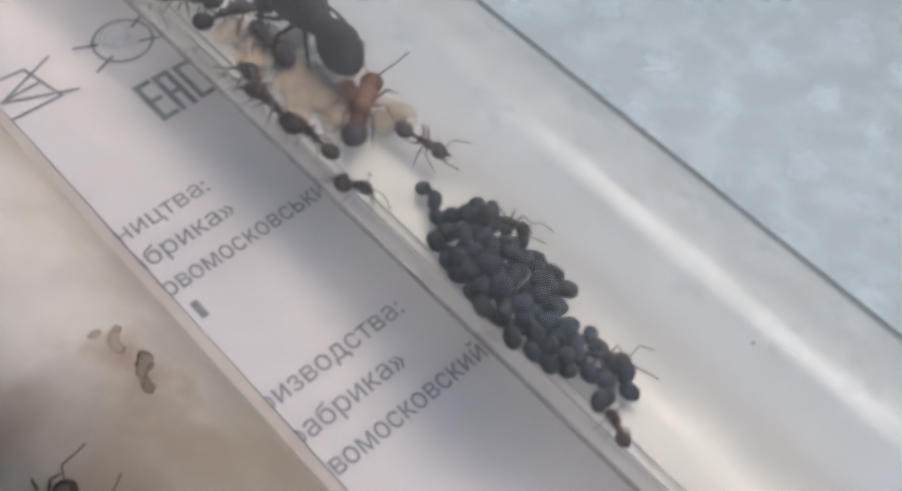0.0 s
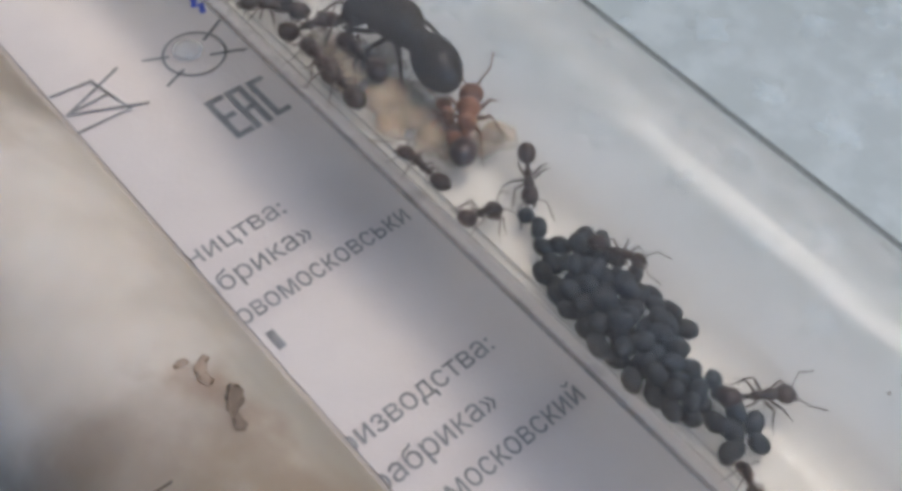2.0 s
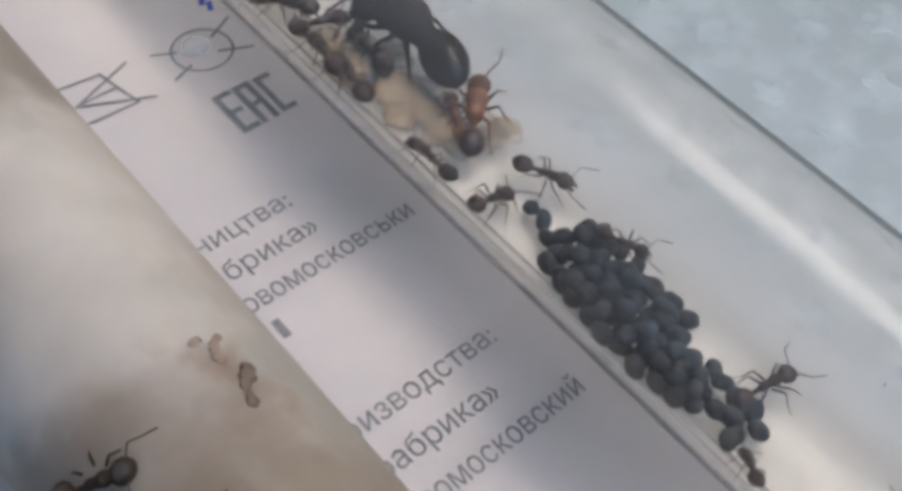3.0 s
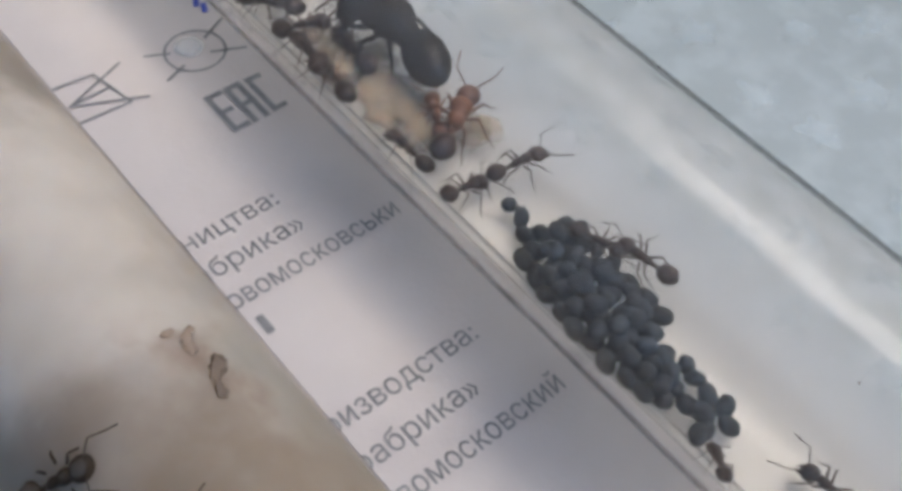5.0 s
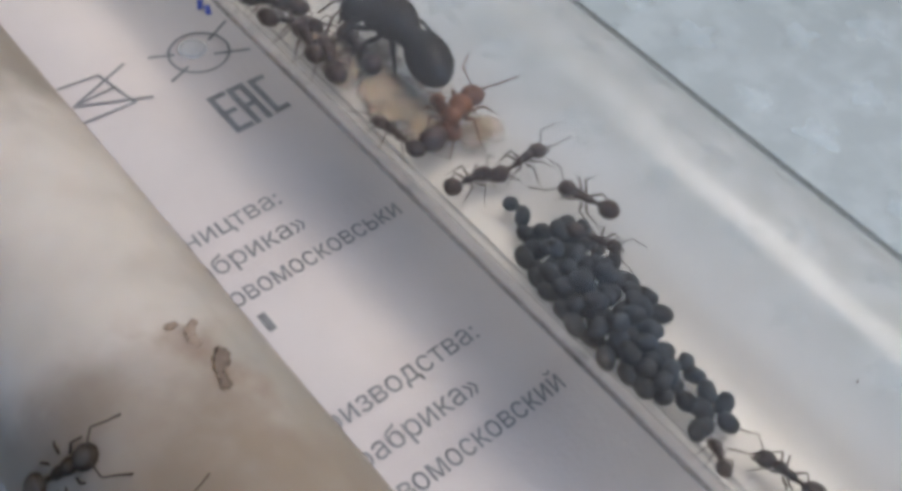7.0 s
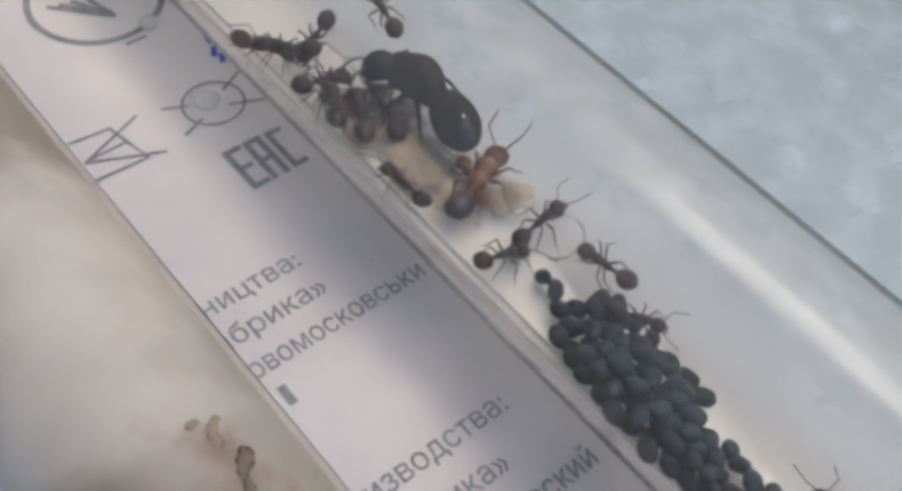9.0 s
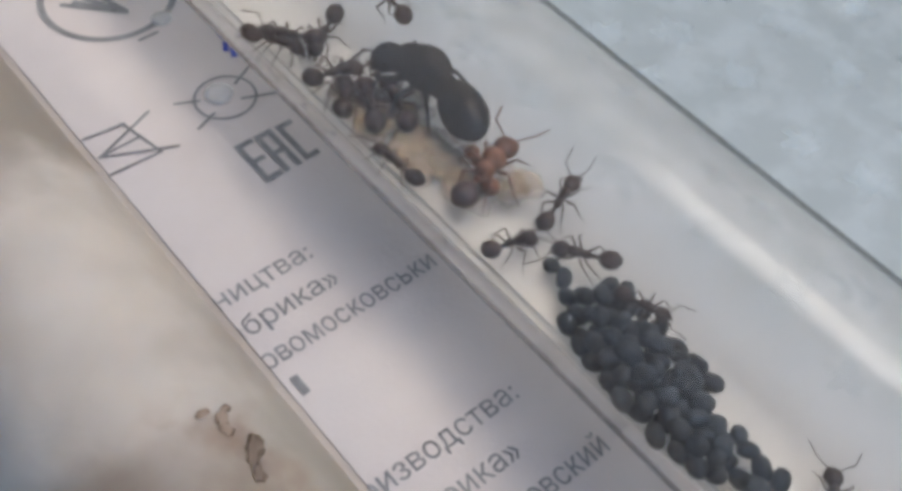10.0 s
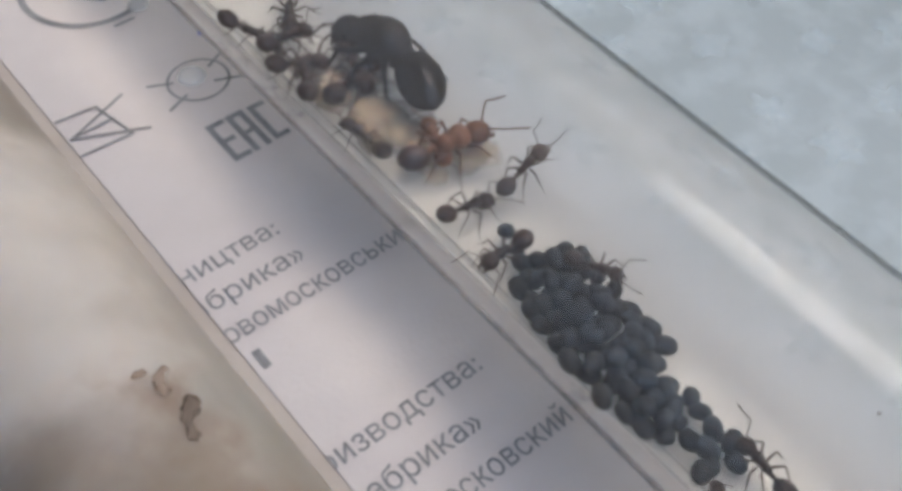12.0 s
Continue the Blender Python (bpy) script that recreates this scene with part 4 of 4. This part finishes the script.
def larva(x, y, lift, k, turn):
    ob = new("larva", random.choice(LARVAE))
    ob.matrix_basis = on_wall(x, y, turn, lift, random.uniform(-12, 12)) @ Matrix.Diagonal((k, k, 0.6 * k, 1))
    tagged(ob, "pale peach translucent curled ant larva in the brood pile", "larva", "brood pile")


random.seed(21)
for cx, cy, rad, count, height in ((12.9, 0.9, 1.7, 9, 0.15), (14.4, 1.9, 1.7, 8, 0.15), (13.7, 3.6, 1.3, 5, 0.15), (14.4, -1.2, 1.5, 7, 0.15),
                                   (16.6, -4.0, 1.0, 5, 0.1), (12.4, 5.6, 1.2, 7, 0.15), (13.6, 7.2, 1.2, 7, 0.15), (12.4, 9.0, 0.9, 4, 0.15), (15.2, 6.0, 0.9, 4, 0.15)):
    for _ in range(count):
        a, r = random.uniform(0, 6.28), rad * math.sqrt(random.random())
        larva(cx + r * math.cos(a), cy + 1.2 * r * math.sin(a), 0.42 + random.random() * height, random.uniform(1.3, 1.9), random.uniform(0, 360))


# ---- seeds ----
def seed_mesh(i):
    bm = bmesh.new()
    bmesh.ops.create_icosphere(bm, subdivisions=3, radius=1.0)
    for v in bm.verts:
        p = v.co.copy()
        bean = 0.16 * max(0.0, p.x) * (1 - abs(p.y))          # the kidney's notch
        v.co = Vector((p.x * (0.60 - bean), p.y * 0.76, p.z * 0.58)) * (1 + 0.05 * noise.noise(p * 2.2 + Vector((i * 9, 0, 0))))
    bmesh.ops.scale(bm, verts=bm.verts[:], vec=(MM, MM, MM))
    me = bpy.data.meshes.new("seed")
    bm.to_mesh(me)
    bm.free()
    me.materials.append(SEED)
    me.polygons.foreach_set("use_smooth", [True] * len(me.polygons))
    return me


SEEDS = [seed_mesh(i) for i in range(5)]


def seed(x, y, lift):
    ob = new("seed", random.choice(SEEDS))
    k = random.uniform(0.88, 1.12)
    ob.matrix_basis = on_wall(x, y, random.uniform(0, 360), lift, random.uniform(-40, 40)) @ Matrix.Scale(k, 4)
    tagged(ob, "small slate-grey round seed in the ants' store", "seed", "heap of seeds")


random.seed(8)
LOOSE = ((13.8, -11.1), (13.9, -9.9), (13.0, -12.4), (13.9, -12.8), (15.5, -13.4), (16.1, -14.4), (12.5, -13.7), (11.2, -15.1), (10.6, -15.7), (15.5, -19.0), (15.7, -20.5), (15.4, -21.9), (14.2, -25.1), (13.9, -26.1), (13.7, -27.3), (13.9, -28.4), (13.1, -29.4), (12.4, -27.9), (11.4, -28.8), (10.8, -28.8), (12.0, -27.0), (12.3, -25.9), (10.9, -26.0))
for x, y in LOOSE:
    seed(x, y, 0.62)


def heap_span(y):
    """Left and right edge of the heap on the wall at y."""
    knots = ((-12.6, 12.6, 14.6), (-14.0, 11.0, 15.6), (-16.0, 10.0, 16.0), (-18.5, 9.3, 15.9), (-21.0, 9.2, 15.6), (-23.0, 9.4, 14.6), (-25.0, 9.8, 13.3), (-26.4, 10.4, 12.4))
    for (y0, a0, b0), (y1, a1, b1) in zip(knots, knots[1:]):
        if y1 <= y <= y0:
            f = (y - y0) / (y1 - y0)
            return a0 + (a1 - a0) * f, b0 + (b1 - b0) * f
    return 0, 0


placed = [on_wall(x, y, 0, 0.62).translation / MM for x, y in LOOSE]
for lift, shrink in ((0.62, 0.0), (1.62, 0.9), (2.55, 1.9)):
    for _ in range(2600):
        y = random.uniform(-26.4, -12.6)
        a, b = heap_span(y)
        if a + shrink >= b - shrink:
            continue
        x = random.uniform(a + shrink, b - shrink)
        p = on_wall(x, y, 0, lift).translation / MM
        if all((p - q).length > 1.12 for q in placed):
            placed.append(p)
            seed(x, y, lift)


# ---- frass and crumbs on the cotton ----
def crumb(m, size, material=FRASS, label="dark brown crumb of ant waste on the cotton wool"):
    bm = bmesh.new()
    bmesh.ops.create_icosphere(bm, subdivisions=3, radius=1.0)
    for v in bm.verts:
        v.co *= 1 + 0.6 * noise.noise(v.co * 1.7 + m.translation * 1000) + 0.35 * noise.noise(v.co * 4.0 + m.translation * 700)
        v.co = Vector((v.co.x * size[0], v.co.y * size[1], v.co.z * size[2])) * MM
    return tagged(part("crumb", bm, material, m=m), label, "crumb", "waste on the cotton")


for x, y, size, turn in ((-8.6, -11.2, (0.95, 0.42, 0.03), 50), (-9.2, -12.5, (0.5, 0.28, 0.03), 68)):
    crumb(on_cotton(x, y, turn, 0.55), size)
for x, y, size, turn in ((-8.95, -8.75, (0.5, 0.3, 0.03), 60), (-9.6, -8.1, (0.36, 0.24, 0.03), 10), (-9.1, -9.5, (0.4, 0.3, 0.03), 100), (-8.5, -8.3, (0.3, 0.2, 0.03), 30)):
    crumb(on_cotton(x, y, turn, 0.55), size, CHAFF, "pale brown husk matted into the cotton wool")
tagged(crumb(pose(22.7 * MM, -32.2 * MM, (BOARD_Z + 0.1) * MM), (0.15, 0.1, 0.06)), "tiny dark speck of dirt on the milky plastic board", "speck")


def motions():
    """Everything that moves: bodies along the tube, legs and feelers on them."""
    for key, (root, rows, legs, antennae, k, steps) in ANTS.items():
        if len(rows) > 1:
            if rows[-1][0] < 12.0:
                rows = rows + [(12.0, rows[-1][1])]
            if rows[0][0] > 0.0:
                rows = [(0.0, rows[0][1])] + rows
            walk(root, rows)
        rnd = random.Random(key)
        S = Matrix.Scale(k, 4)
        if steps:
            t0, t1 = steps
            times = [i * 0.25 for i in range(49)]
            for i, (ob, x, y, a) in enumerate(legs):
                swing = [(16 if (j + i + (i > 2)) % 2 else -16) if t0 <= t <= t1 else rnd.uniform(-4, 4) for j, t in enumerate(times)]
                walk(ob, [(t, S @ pose(x * MM, y * MM, -0.12 * MM, 0, -2, a + s)) for t, s in zip(times, swing)])
        for ob, s, a in antennae:
            walk(ob, [(i * 0.75, S @ pose(1.78 * MM, 0.18 * s * MM, 0.1 * MM, 0, rnd.uniform(-12, 14), a + rnd.uniform(-16, 16))) for i in range(17)])


motions()
